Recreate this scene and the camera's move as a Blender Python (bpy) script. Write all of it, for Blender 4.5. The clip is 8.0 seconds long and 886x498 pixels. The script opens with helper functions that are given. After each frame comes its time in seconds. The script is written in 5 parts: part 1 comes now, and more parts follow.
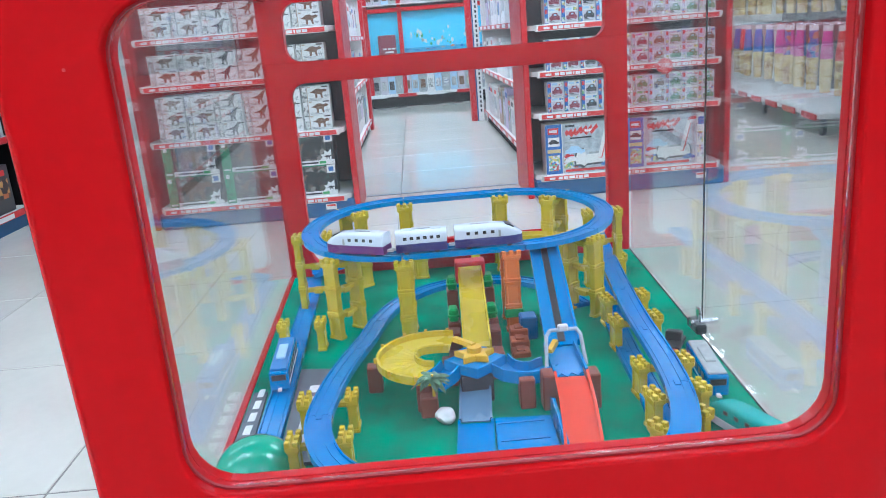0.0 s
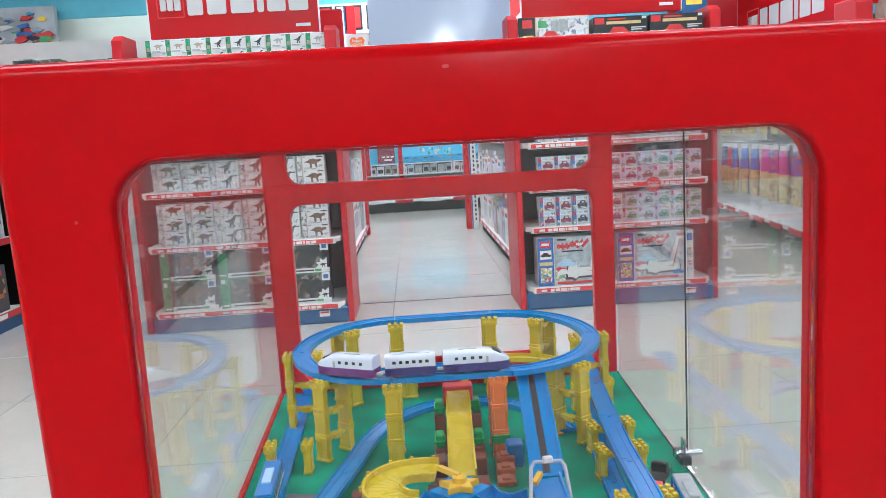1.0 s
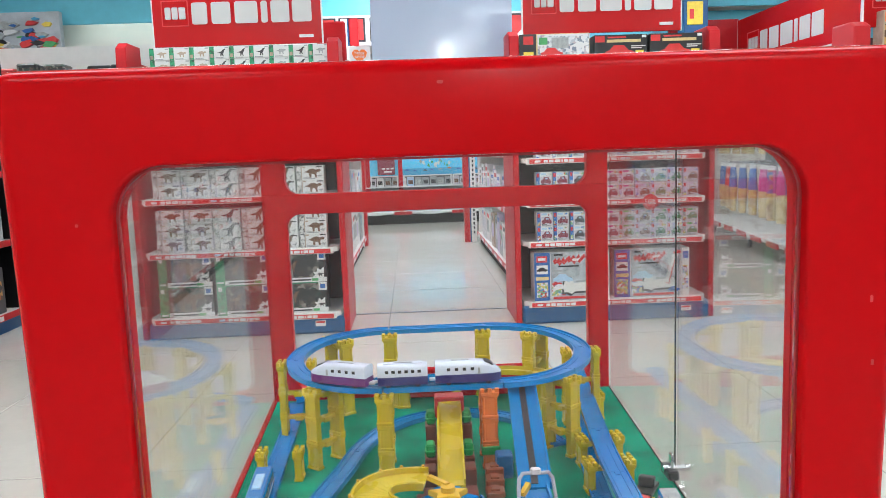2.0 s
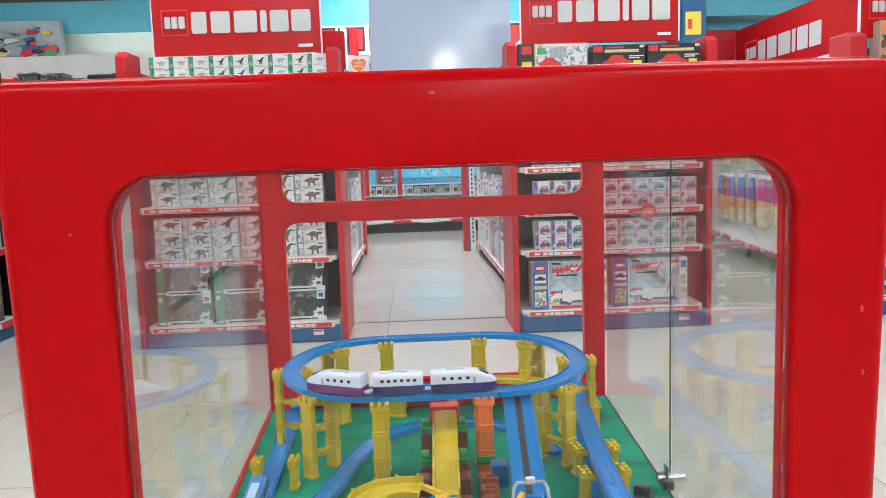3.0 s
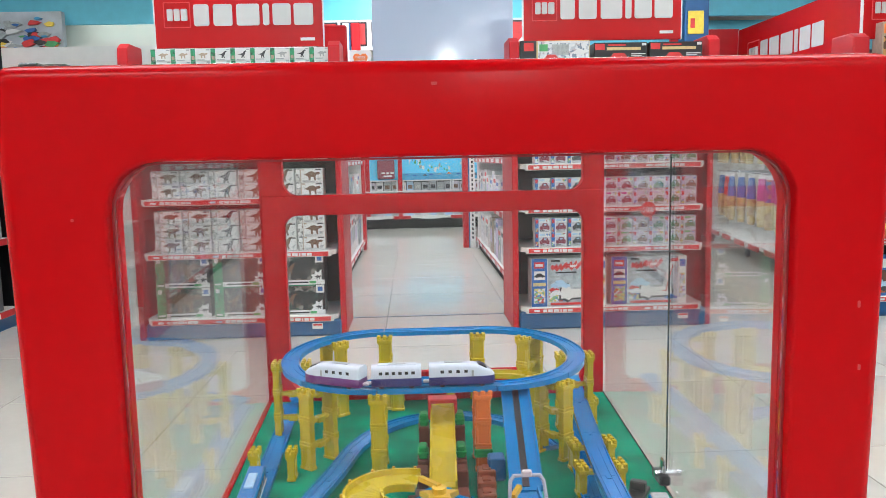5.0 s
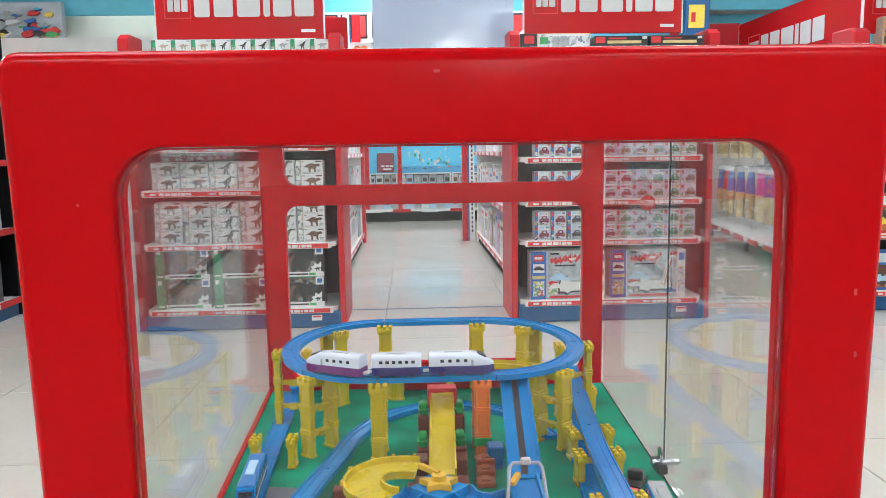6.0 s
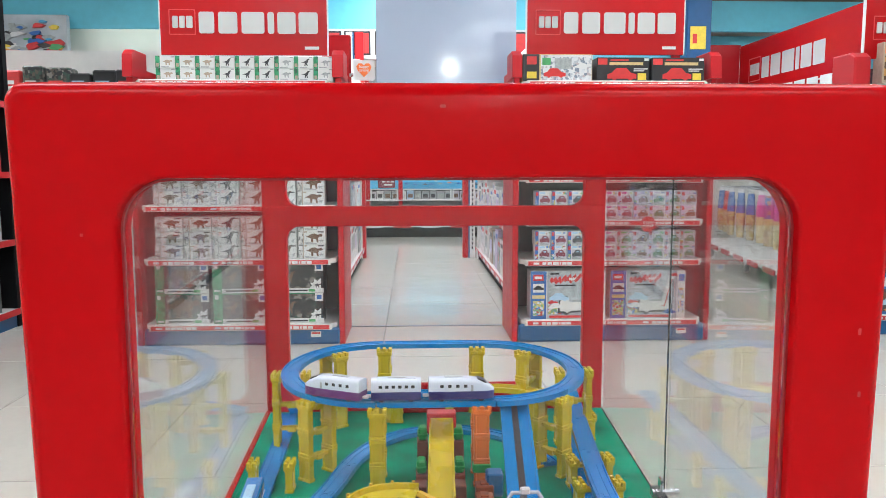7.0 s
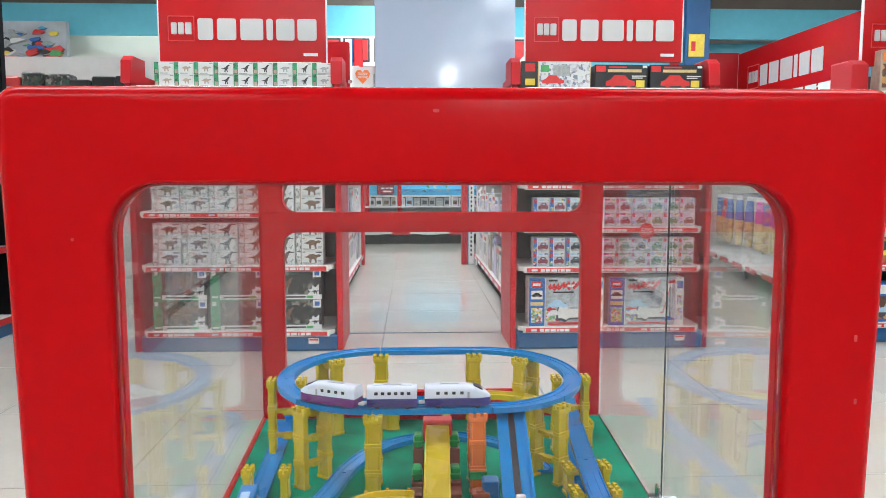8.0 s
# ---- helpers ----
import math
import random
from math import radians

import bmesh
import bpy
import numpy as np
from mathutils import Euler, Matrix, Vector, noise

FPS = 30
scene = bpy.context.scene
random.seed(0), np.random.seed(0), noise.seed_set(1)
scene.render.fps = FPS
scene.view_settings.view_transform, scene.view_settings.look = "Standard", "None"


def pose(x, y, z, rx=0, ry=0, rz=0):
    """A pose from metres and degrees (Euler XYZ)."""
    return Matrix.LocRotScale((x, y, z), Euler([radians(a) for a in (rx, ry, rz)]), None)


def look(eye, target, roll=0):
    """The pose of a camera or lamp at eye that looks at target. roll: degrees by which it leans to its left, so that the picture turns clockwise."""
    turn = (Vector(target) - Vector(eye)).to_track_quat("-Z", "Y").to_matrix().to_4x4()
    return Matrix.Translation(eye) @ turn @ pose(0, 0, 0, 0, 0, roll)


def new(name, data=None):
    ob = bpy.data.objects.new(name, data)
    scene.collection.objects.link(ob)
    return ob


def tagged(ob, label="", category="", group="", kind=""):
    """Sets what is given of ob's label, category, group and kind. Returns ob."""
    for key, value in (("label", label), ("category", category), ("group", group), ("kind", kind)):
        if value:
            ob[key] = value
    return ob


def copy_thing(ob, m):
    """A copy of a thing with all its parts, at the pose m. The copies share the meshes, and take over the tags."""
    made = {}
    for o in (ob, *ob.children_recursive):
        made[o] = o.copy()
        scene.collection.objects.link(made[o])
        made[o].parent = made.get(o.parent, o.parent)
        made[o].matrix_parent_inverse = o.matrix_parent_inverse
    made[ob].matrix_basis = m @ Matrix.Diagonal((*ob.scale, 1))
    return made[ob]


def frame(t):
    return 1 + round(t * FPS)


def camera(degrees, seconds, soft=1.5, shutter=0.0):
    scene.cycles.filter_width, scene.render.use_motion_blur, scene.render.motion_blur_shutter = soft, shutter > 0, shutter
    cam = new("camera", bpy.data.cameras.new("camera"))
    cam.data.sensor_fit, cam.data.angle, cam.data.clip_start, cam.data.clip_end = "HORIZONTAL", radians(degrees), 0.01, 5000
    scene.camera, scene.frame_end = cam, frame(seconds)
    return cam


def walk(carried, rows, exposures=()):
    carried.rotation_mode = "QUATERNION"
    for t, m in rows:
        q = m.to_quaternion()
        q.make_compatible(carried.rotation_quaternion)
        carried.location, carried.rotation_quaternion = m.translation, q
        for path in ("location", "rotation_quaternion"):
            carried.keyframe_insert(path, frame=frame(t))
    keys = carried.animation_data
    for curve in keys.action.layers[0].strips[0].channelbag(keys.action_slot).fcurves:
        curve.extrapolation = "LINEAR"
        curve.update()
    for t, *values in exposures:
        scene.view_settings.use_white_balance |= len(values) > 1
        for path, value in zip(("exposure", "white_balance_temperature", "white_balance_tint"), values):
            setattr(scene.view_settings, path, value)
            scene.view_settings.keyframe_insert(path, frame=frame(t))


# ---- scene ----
cam = camera(60.5, 8.0, 0.8)
PATH = [
    (0, (-0.076, 0.223, 0.977), (-0.043, 2.147, 0.43), -4.7),
    (0.5, (-0.067, 0.204, 1.008), (-0.013, 2.166, 0.62), -3.8),
    (1, (-0.064, 0.194, 1.029), (0.003, 2.172, 0.742), -3.3),
    (1.5, (-0.062, 0.183, 1.029), (0.007, 2.164, 0.763), -2.3),
    (3, (-0.05, 0.172, 1.03), (0.025, 2.157, 0.799), -1.9),
    (3.5, (-0.05, 0.171, 1.034), (0.026, 2.155, 0.801), -1.8),
    (4, (-0.049, 0.169, 1.034), (0.027, 2.154, 0.803), -1.2),
    (4.5, (-0.05, 0.17, 1.03), (0.026, 2.155, 0.798), -1.2),
    (6, (-0.054, 0.159, 1.018), (0.024, 2.141, 0.762), -0.9),
    (6.5, (-0.057, 0.158, 1.022), (0.022, 2.14, 0.768), -0.2),
    (7, (-0.058, 0.163, 1.037), (0.022, 2.149, 0.82), -0.1),
    (7.5, (-0.057, 0.163, 1.036), (0.024, 2.151, 0.831), -0.1),
    (8, (-0.052, 0.167, 1.035), (0.03, 2.155, 0.836), -0.0),
]
walk(cam, [(t, look(eye, target, roll)) for t, eye, target, roll in PATH],
     [(0, 0.12, 5100, 4.5), (0.5, 0.14, 5400, 7), (1, 0.0, 5700, 8.5), (1.5, -0.04, 5950, 8.5), (3, -0.04, 6060, 8.5), (8, -0.04, 6060, 8.5)])

# ---- world, lamps ----
world = bpy.data.worlds.new("world")
scene.world = world
world.use_nodes = True
world.node_tree.nodes["Background"].inputs[0].default_value = (0.9, 0.95, 1.0, 1)
world.node_tree.nodes["Background"].inputs[1].default_value = 0.25
LAMP = 14.3
scene.view_settings.exposure = 0.0


# ---- materials ----
def mat(name, col, rough=0.45, var=0.08, scale=14.0, bump=0.02, metal=0.0, coat=0.0, fine=160.0, spec=0.5, trans=0.0):
    """A painted, moulded or printed surface: base colour with slow stains and fine grain."""
    m = bpy.data.materials.new(name)
    m.use_nodes = True
    nt = m.node_tree
    b = nt.nodes["Principled BSDF"]
    tc = nt.nodes.new("ShaderNodeTexCoord")
    n1 = nt.nodes.new("ShaderNodeTexNoise")
    n1.inputs["Scale"].default_value, n1.inputs["Detail"].default_value = scale, 5
    n2 = nt.nodes.new("ShaderNodeTexNoise")
    n2.inputs["Scale"].default_value, n2.inputs["Detail"].default_value = fine, 3
    for n in (n1, n2):
        nt.links.new(tc.outputs["Object"], n.inputs["Vector"])
    add = nt.nodes.new("ShaderNodeMath")
    add.operation = "MULTIPLY_ADD"
    nt.links.new(n2.outputs["Fac"], add.inputs[0])
    add.inputs[1].default_value = 0.35
    nt.links.new(n1.outputs["Fac"], add.inputs[2])
    mr = nt.nodes.new("ShaderNodeMapRange")
    mr.inputs["From Min"].default_value, mr.inputs["From Max"].default_value = 0.35, 1.0
    mr.inputs["To Min"].default_value, mr.inputs["To Max"].default_value = 1 - var, 1 + var
    nt.links.new(add.outputs[0], mr.inputs["Value"])
    hs = nt.nodes.new("ShaderNodeHueSaturation")
    hs.inputs["Color"].default_value = (*col, 1)
    nt.links.new(mr.outputs[0], hs.inputs["Value"])
    nt.links.new(hs.outputs[0], b.inputs["Base Color"])
    rr = nt.nodes.new("ShaderNodeMapRange")
    rr.inputs["To Min"].default_value, rr.inputs["To Max"].default_value = max(0.03, rough - 0.08), rough + 0.1
    nt.links.new(n1.outputs["Fac"], rr.inputs["Value"])
    nt.links.new(rr.outputs[0], b.inputs["Roughness"])
    b.inputs["Metallic"].default_value = metal
    b.inputs["Coat Weight"].default_value = coat
    b.inputs["Coat Roughness"].default_value = 0.08
    b.inputs["Specular IOR Level"].default_value = spec
    if trans:
        b.inputs["Transmission Weight"].default_value = trans
    if bump:
        bp = nt.nodes.new("ShaderNodeBump")
        bp.inputs["Strength"].default_value, bp.inputs["Distance"].default_value = bump * 5, 0.001
        nt.links.new(add.outputs[0], bp.inputs["Height"])
        nt.links.new(bp.outputs[0], b.inputs["Normal"])
    return m


def glass_mat(name, tint=(1, 1, 1), gloss=1.0, dust=0.03):
    m = bpy.data.materials.new(name)
    m.use_nodes = True
    nt = m.node_tree
    nt.nodes.clear()
    out = nt.nodes.new("ShaderNodeOutputMaterial")
    tr, gl, df = (nt.nodes.new(k) for k in ("ShaderNodeBsdfTransparent", "ShaderNodeBsdfGlossy", "ShaderNodeBsdfDiffuse"))
    tr.inputs[0].default_value = (*tint, 1)
    gl.inputs["Roughness"].default_value = 0.01
    fr = nt.nodes.new("ShaderNodeFresnel")
    fr.inputs[0].default_value = 1.5
    mu = nt.nodes.new("ShaderNodeMath")
    mu.operation = "MULTIPLY"
    mu.inputs[1].default_value = gloss
    nz = nt.nodes.new("ShaderNodeTexNoise")
    nz.inputs["Scale"].default_value, nz.inputs["Detail"].default_value = 6, 6
    dm = nt.nodes.new("ShaderNodeMath")
    dm.operation = "MULTIPLY"
    dm.inputs[1].default_value = dust
    nt.links.new(nz.outputs["Fac"], dm.inputs[0])
    mx, m2 = nt.nodes.new("ShaderNodeMixShader"), nt.nodes.new("ShaderNodeMixShader")
    nt.links.new(fr.outputs[0], mu.inputs[0])
    nt.links.new(dm.outputs[0], m2.inputs[0])
    nt.links.new(tr.outputs[0], m2.inputs[1])
    nt.links.new(df.outputs[0], m2.inputs[2])
    nt.links.new(mu.outputs[0], mx.inputs[0])
    nt.links.new(m2.outputs[0], mx.inputs[1])
    nt.links.new(gl.outputs[0], mx.inputs[2])
    nt.links.new(mx.outputs[0], out.inputs[0])
    return m


def picture_mat(name, cols, scale, rough=0.35):
    """A busy colour print: soft patches of several inks at two sizes."""
    m = mat(name, cols[0], rough, 0.1, 20.0, 0.0)
    nt = m.node_tree
    b = nt.nodes["Principled BSDF"]
    tc = nt.nodes.new("ShaderNodeTexCoord")
    wob = nt.nodes.new("ShaderNodeTexNoise")
    wob.inputs["Scale"].default_value = scale * 1.5
    mixv = nt.nodes.new("ShaderNodeVectorMath")
    mixv.operation = "MULTIPLY_ADD"
    mixv.inputs[1].default_value = (0.6 / scale,) * 3
    nt.links.new(tc.outputs["Object"], wob.inputs["Vector"])
    nt.links.new(wob.outputs["Color"], mixv.inputs[0])
    nt.links.new(tc.outputs["Object"], mixv.inputs[2])
    oi = nt.nodes.new("ShaderNodeObjectInfo")
    sh = nt.nodes.new("ShaderNodeVectorMath")
    sh.operation = "ADD"
    nt.links.new(mixv.outputs[0], sh.inputs[0])
    nt.links.new(oi.outputs["Random"], sh.inputs[1])
    vo = nt.nodes.new("ShaderNodeTexVoronoi")
    vo.inputs["Scale"].default_value = scale
    nt.links.new(sh.outputs[0], vo.inputs["Vector"])
    ramp = nt.nodes.new("ShaderNodeValToRGB")
    ramp.color_ramp.interpolation = "CONSTANT"
    el = ramp.color_ramp.elements
    while len(el) < len(cols):
        el.new(0.5)
    for i, c in enumerate(cols):
        el[i].position, el[i].color = i / len(cols), (*c, 1)
    sep = nt.nodes.new("ShaderNodeSeparateColor")
    nt.links.new(vo.outputs["Color"], sep.inputs[0])
    nt.links.new(sep.outputs[0], ramp.inputs[0])
    nt.links.new(ramp.outputs[0], b.inputs["Base Color"])
    return m


def glow_mat(name, col, strength):
    m = bpy.data.materials.new(name)
    m.use_nodes = True
    b = m.node_tree.nodes["Principled BSDF"]
    b.inputs["Base Color"].default_value = (*col, 1)
    b.inputs["Emission Color"].default_value = (*col, 1)
    b.inputs["Emission Strength"].default_value = strength
    return m


RED = mat("red_lacquer", (0.47, 0.0008, 0.0032), 0.20, 0.05, 3.0, 0.0, fine=60, spec=0.11)
REDM = mat("red_metal_paint", (0.50, 0.009, 0.015), 0.38, 0.08, 6.0, 0.01, spec=0.3)
SIGNRED = mat("red_sign_vinyl", (0.46, 0.006, 0.008), 0.22, 0.05, 4.0, 0.0, spec=0.25)
GASKET = mat("dark_red_gasket", (0.30, 0.006, 0.010), 0.5)
WHITE = mat("white_print", (0.70, 0.70, 0.69), 0.4, 0.04)
PANELW = mat("white_gloss_panel", (0.43, 0.53, 0.67), 0.14, 0.03, 2.0, 0.0, coat=0.5)
SHELFW = mat("white_shelf_paint", (0.72, 0.70, 0.67), 0.4, 0.05)
BLUEP = mat("blue_track_plastic", (0.002, 0.200, 0.51), 0.16, 0.10, 12.0, 0.01)
BLUED = mat("blue_shade_plastic", (0.006, 0.17, 0.46), 0.3, 0.10)
BLUEB = mat("blue_base_metal", (0.008, 0.085, 0.23), 0.4, 0.10)
YEL = mat("yellow_plastic", (0.60, 0.445, 0.012), 0.26, 0.10, 20.0, 0.015)
YELD = mat("orange_yellow_plastic", (0.70, 0.42, 0.016), 0.32, 0.10, 20.0, 0.015)
ORA = mat("orange_plastic", (0.83, 0.20, 0.035), 0.30, 0.10, 20.0, 0.015)
ORED = mat("orange_red_plastic", (0.74, 0.065, 0.03), 0.12, 0.08, 20.0, 0.01)
BROWN = mat("brown_plastic", (0.20, 0.045, 0.022), 0.4, 0.14, 30.0, 0.03)
RUST = mat("rust_plastic", (0.42, 0.10, 0.035), 0.4, 0.14, 30.0, 0.03)
GREENP = mat("green_plastic", (0.01, 0.30, 0.06), 0.35, 0.1)
FELT = mat("green_baize", (0.002, 0.235, 0.125), 0.95, 0.70, 16.0, 0.25, fine=190, spec=0.12)
GREY = mat("grey_plastic", (0.20, 0.22, 0.26), 0.4, 0.1)
DGREY = mat("dark_grey_plastic", (0.045, 0.045, 0.05), 0.4, 0.15)
BLACK = mat("black_print", (0.018, 0.018, 0.02), 0.35, 0.2)
TRAINW = mat("train_white_plastic", (0.70, 0.75, 0.84), 0.2, 0.03, coat=0.3)
NAVY = mat("train_navy_plastic", (0.035, 0.035, 0.17), 0.28, 0.1)
PLUM = mat("train_plum_plastic", (0.13, 0.018, 0.17), 0.28, 0.1)
STEEL = mat("steel", (0.55, 0.56, 0.58), 0.25, 0.08, metal=1.0)
CYAN = mat("cyan_wall_paint", (0.17, 0.62, 0.78), 0.5, 0.06)
SEABLUE = mat("sea_blue_print", (0.07, 0.36, 0.62), 0.35, 0.2, 6.0, 0.0)
CYANP = mat("cyan_poster_print", (0.13, 0.62, 0.90), 0.35, 0.12, 3.0, 0.0)
TAN = mat("tan_print", (0.42, 0.33, 0.25), 0.45, 0.2, 30)
GREYP = mat("grey_print", (0.36, 0.38, 0.38), 0.45, 0.35, 40)
DGREEN = mat("dark_green_print", (0.02, 0.20, 0.09), 0.35, 0.2, 30)
BROWNP = mat("brown_print", (0.16, 0.085, 0.05), 0.45, 0.3, 30)
REDP = mat("red_print", (0.62, 0.03, 0.03), 0.4, 0.15, 30)
PALEP = mat("pale_carton_print", (0.40, 0.43, 0.46), 0.35, 0.55, 22)
MAROON = mat("maroon_print", (0.22, 0.035, 0.06), 0.4, 0.3, 40)
MOSS = mat("moss_print", (0.07, 0.20, 0.09), 0.4, 0.3, 40)
MAUVE = mat("pale_mauve_print", (0.55, 0.52, 0.58), 0.4, 0.12, 40)
BLUEPR = mat("blue_print", (0.03, 0.13, 0.42), 0.4, 0.25, 30)
LBLUE = mat("pale_blue_print", (0.40, 0.58, 0.74), 0.4, 0.15, 30)
GREENPR = mat("green_print", (0.08, 0.36, 0.12), 0.4, 0.25, 30)
LILAC = mat("lilac_print", (0.52, 0.44, 0.62), 0.4, 0.2, 30)
GOLD = mat("gold_print", (0.62, 0.48, 0.22), 0.4, 0.2, 30)
YELPR = mat("yellow_print", (0.80, 0.60, 0.06), 0.4, 0.15, 30)
PINK = mat("magenta_print", (0.55, 0.06, 0.30), 0.35, 0.3, 12)
TEAL = mat("teal_plastic", (0.015, 0.34, 0.30), 0.25, 0.1)
LEAF = mat("leaf_plastic", (0.10, 0.20, 0.11), 0.5, 0.3, 40)
CREAM = mat("cream_wall_paint", (0.74, 0.72, 0.66), 0.6, 0.05, 3)
CEILM = mat("ceiling_board", (0.62, 0.62, 0.60), 0.8, 0.04, 3)
BEAM = mat("brown_beam_paint", (0.16, 0.13, 0.11), 0.6, 0.15, 5)
TILE = mat("polished_floor_tile", (0.61, 0.575, 0.51), 0.09, 0.07, 2.2, 0.0, coat=0.15, fine=25)
GROUT = mat("floor_grout", (0.22, 0.20, 0.18), 0.7, 0.2, 8)
GLASS = glass_mat("clear_glass", (0.99, 0.996, 0.993), 0.42, 0.02)
FGLASS = glass_mat("front_glass", (0.995, 0.998, 0.998), 0.4, 0.015)
EDGE = mat("glass_edge", (0.008, 0.018, 0.016), 0.2, 0.1)
GDOME = mat("green_dome_plastic", (0.01, 0.33, 0.19), 0.18, 0.1, coat=0.4)
GLOWP = glow_mat("light_diffuser", (0.96, 0.985, 1.0), LAMP)
PICD = picture_mat("dark_picture_print", [(0.02, 0.02, 0.025), (0.05, 0.06, 0.05), (0.10, 0.08, 0.06), (0.03, 0.07, 0.05), (0.22, 0.20, 0.18), (0.02, 0.02, 0.02)], 45)
PICL = picture_mat("pale_picture_print", [(0.62, 0.64, 0.66), (0.45, 0.48, 0.52), (0.70, 0.70, 0.70), (0.20, 0.24, 0.30), (0.48, 0.42, 0.42), (0.66, 0.68, 0.70)], 75)
PICO = picture_mat("orange_picture_print", [(0.03, 0.02, 0.02), (0.45, 0.12, 0.03), (0.12, 0.05, 0.03), (0.55, 0.28, 0.08), (0.05, 0.04, 0.05)], 22)
PICB = picture_mat("blue_picture_print", [(0.03, 0.14, 0.40), (0.45, 0.52, 0.58), (0.05, 0.24, 0.10), (0.60, 0.62, 0.62), (0.04, 0.20, 0.50), (0.50, 0.06, 0.05), (0.10, 0.12, 0.14)], 20)
PICP = picture_mat("purple_picture_print", [(0.40, 0.06, 0.26), (0.10, 0.10, 0.38), (0.50, 0.16, 0.10), (0.28, 0.05, 0.30), (0.05, 0.14, 0.42)], 26)
PICT = picture_mat("tan_picture_print", [(0.50, 0.34, 0.12), (0.62, 0.46, 0.16), (0.34, 0.20, 0.08), (0.56, 0.40, 0.22)], 30)
PICG = picture_mat("green_panel_print", [(0.03, 0.26, 0.11), (0.04, 0.32, 0.15), (0.03, 0.12, 0.06), (0.03, 0.24, 0.10), (0.05, 0.30, 0.13)], 60)
PICS = picture_mat("grey_panel_print", [(0.30, 0.31, 0.30), (0.55, 0.55, 0.53), (0.16, 0.16, 0.16), (0.44, 0.43, 0.40), (0.62, 0.62, 0.60)], 110)
PICC = picture_mat("coloured_panel_print", [(0.10, 0.22, 0.50), (0.62, 0.64, 0.66), (0.45, 0.06, 0.05), (0.60, 0.50, 0.15), (0.20, 0.40, 0.20), (0.66, 0.66, 0.66)], 85)
FROST = mat("frosted_plastic", (0.46, 0.52, 0.60), 0.25, 0.05)
PAVE = mat("pale_road_print", (0.44, 0.48, 0.52), 0.35, 0.4, 4.0, 0.0)
VINYL = mat("white_sign_vinyl", (0.52, 0.51, 0.50), 0.35, 0.04)
SLATE = mat("blue_grey_plastic", (0.13, 0.22, 0.34), 0.25, 0.1)
PALEG = mat("pale_green_plastic", (0.30, 0.52, 0.42), 0.2, 0.1)
ASPH = mat("dark_road_plastic", (0.09, 0.10, 0.12), 0.5, 0.15)
MATT = mat("matt_black", (0.006, 0.006, 0.007), 0.75, 0.1, spec=0.1)
SCUFF = mat("pale_scuff", (0.55, 0.05, 0.05), 0.5, 0.3)
# glow of the added globe whose mirror image brightens the blank panel
GLOBE = glow_mat("added_highlight_glow", (0.97, 0.99, 1.0), 110.0)
COVE = glow_mat("cove_strip", (1.0, 0.93, 0.80), 5.0)


# ---- mesh helpers ----
def bm_box(x0, y0, z0, x1, y1, z1, bevel=0.0, bm=None, seg=1):
    bm = bm or bmesh.new()
    r = bmesh.ops.create_cube(bm, size=1, matrix=Matrix.Translation(((x0 + x1) / 2, (y0 + y1) / 2, (z0 + z1) / 2)) @ Matrix.Diagonal((abs(x1 - x0), abs(y1 - y0), abs(z1 - z0), 1)))
    if bevel:
        es = list({e for v in r["verts"] for e in v.link_edges})
        bmesh.ops.bevel(bm, geom=es, offset=bevel, segments=seg, affect="EDGES", profile=0.5)
    return bm


def bm_cyl(p, r, h, axis="z", seg=20, bm=None, r2=None, bevel=0.0):
    bm = bm or bmesh.new()
    turn = {"z": Matrix(), "x": Matrix.Rotation(radians(90), 4, "Y"), "y": Matrix.Rotation(radians(90), 4, "X")}[axis]
    bmesh.ops.create_cone(bm, cap_ends=True, segments=seg, radius1=r, radius2=r if r2 is None else r2, depth=h, matrix=Matrix.Translation(p) @ turn)
    return bm


def bm_prism(outline, d0, d1, plane="xz", bm=None, bevel=0.0):
    """Extrudes a closed outline; plane xz goes along y, xy along z, yz along x."""
    bm = bm or bmesh.new()
    f = {"xz": lambda a, b, d: (a, d, b), "xy": lambda a, b, d: (a, b, d), "yz": lambda a, b, d: (d, a, b)}[plane]
    lo = [bm.verts.new(f(a, b, d0)) for a, b in outline]
    hi = [bm.verts.new(f(a, b, d1)) for a, b in outline]
    n = len(outline)
    fs = [bm.faces.new(lo), bm.faces.new(hi[::-1])]
    fs += [bm.faces.new((lo[(i + 1) % n], lo[i], hi[i], hi[(i + 1) % n])) for i in range(n)]
    bmesh.ops.recalc_face_normals(bm, faces=fs)
    if bevel:
        es = [e for e in fs[0].edges] + [e for e in fs[1].edges]
        bmesh.ops.bevel(bm, geom=es, offset=bevel, segments=2, affect="EDGES", profile=0.5)
    return bm


def rrect(x0, z0, x1, z1, r, n=8):
    """A rounded rectangle's outline, counter-clockwise."""
    pts = []
    for cx, cz, a in ((x1 - r, z1 - r, 0), (x0 + r, z1 - r, 90), (x0 + r, z0 + r, 180), (x1 - r, z0 + r, 270)):
        pts += [(cx + r * math.cos(radians(a + 90 * k / n)), cz + r * math.sin(radians(a + 90 * k / n))) for k in range(n + 1)]
    return pts


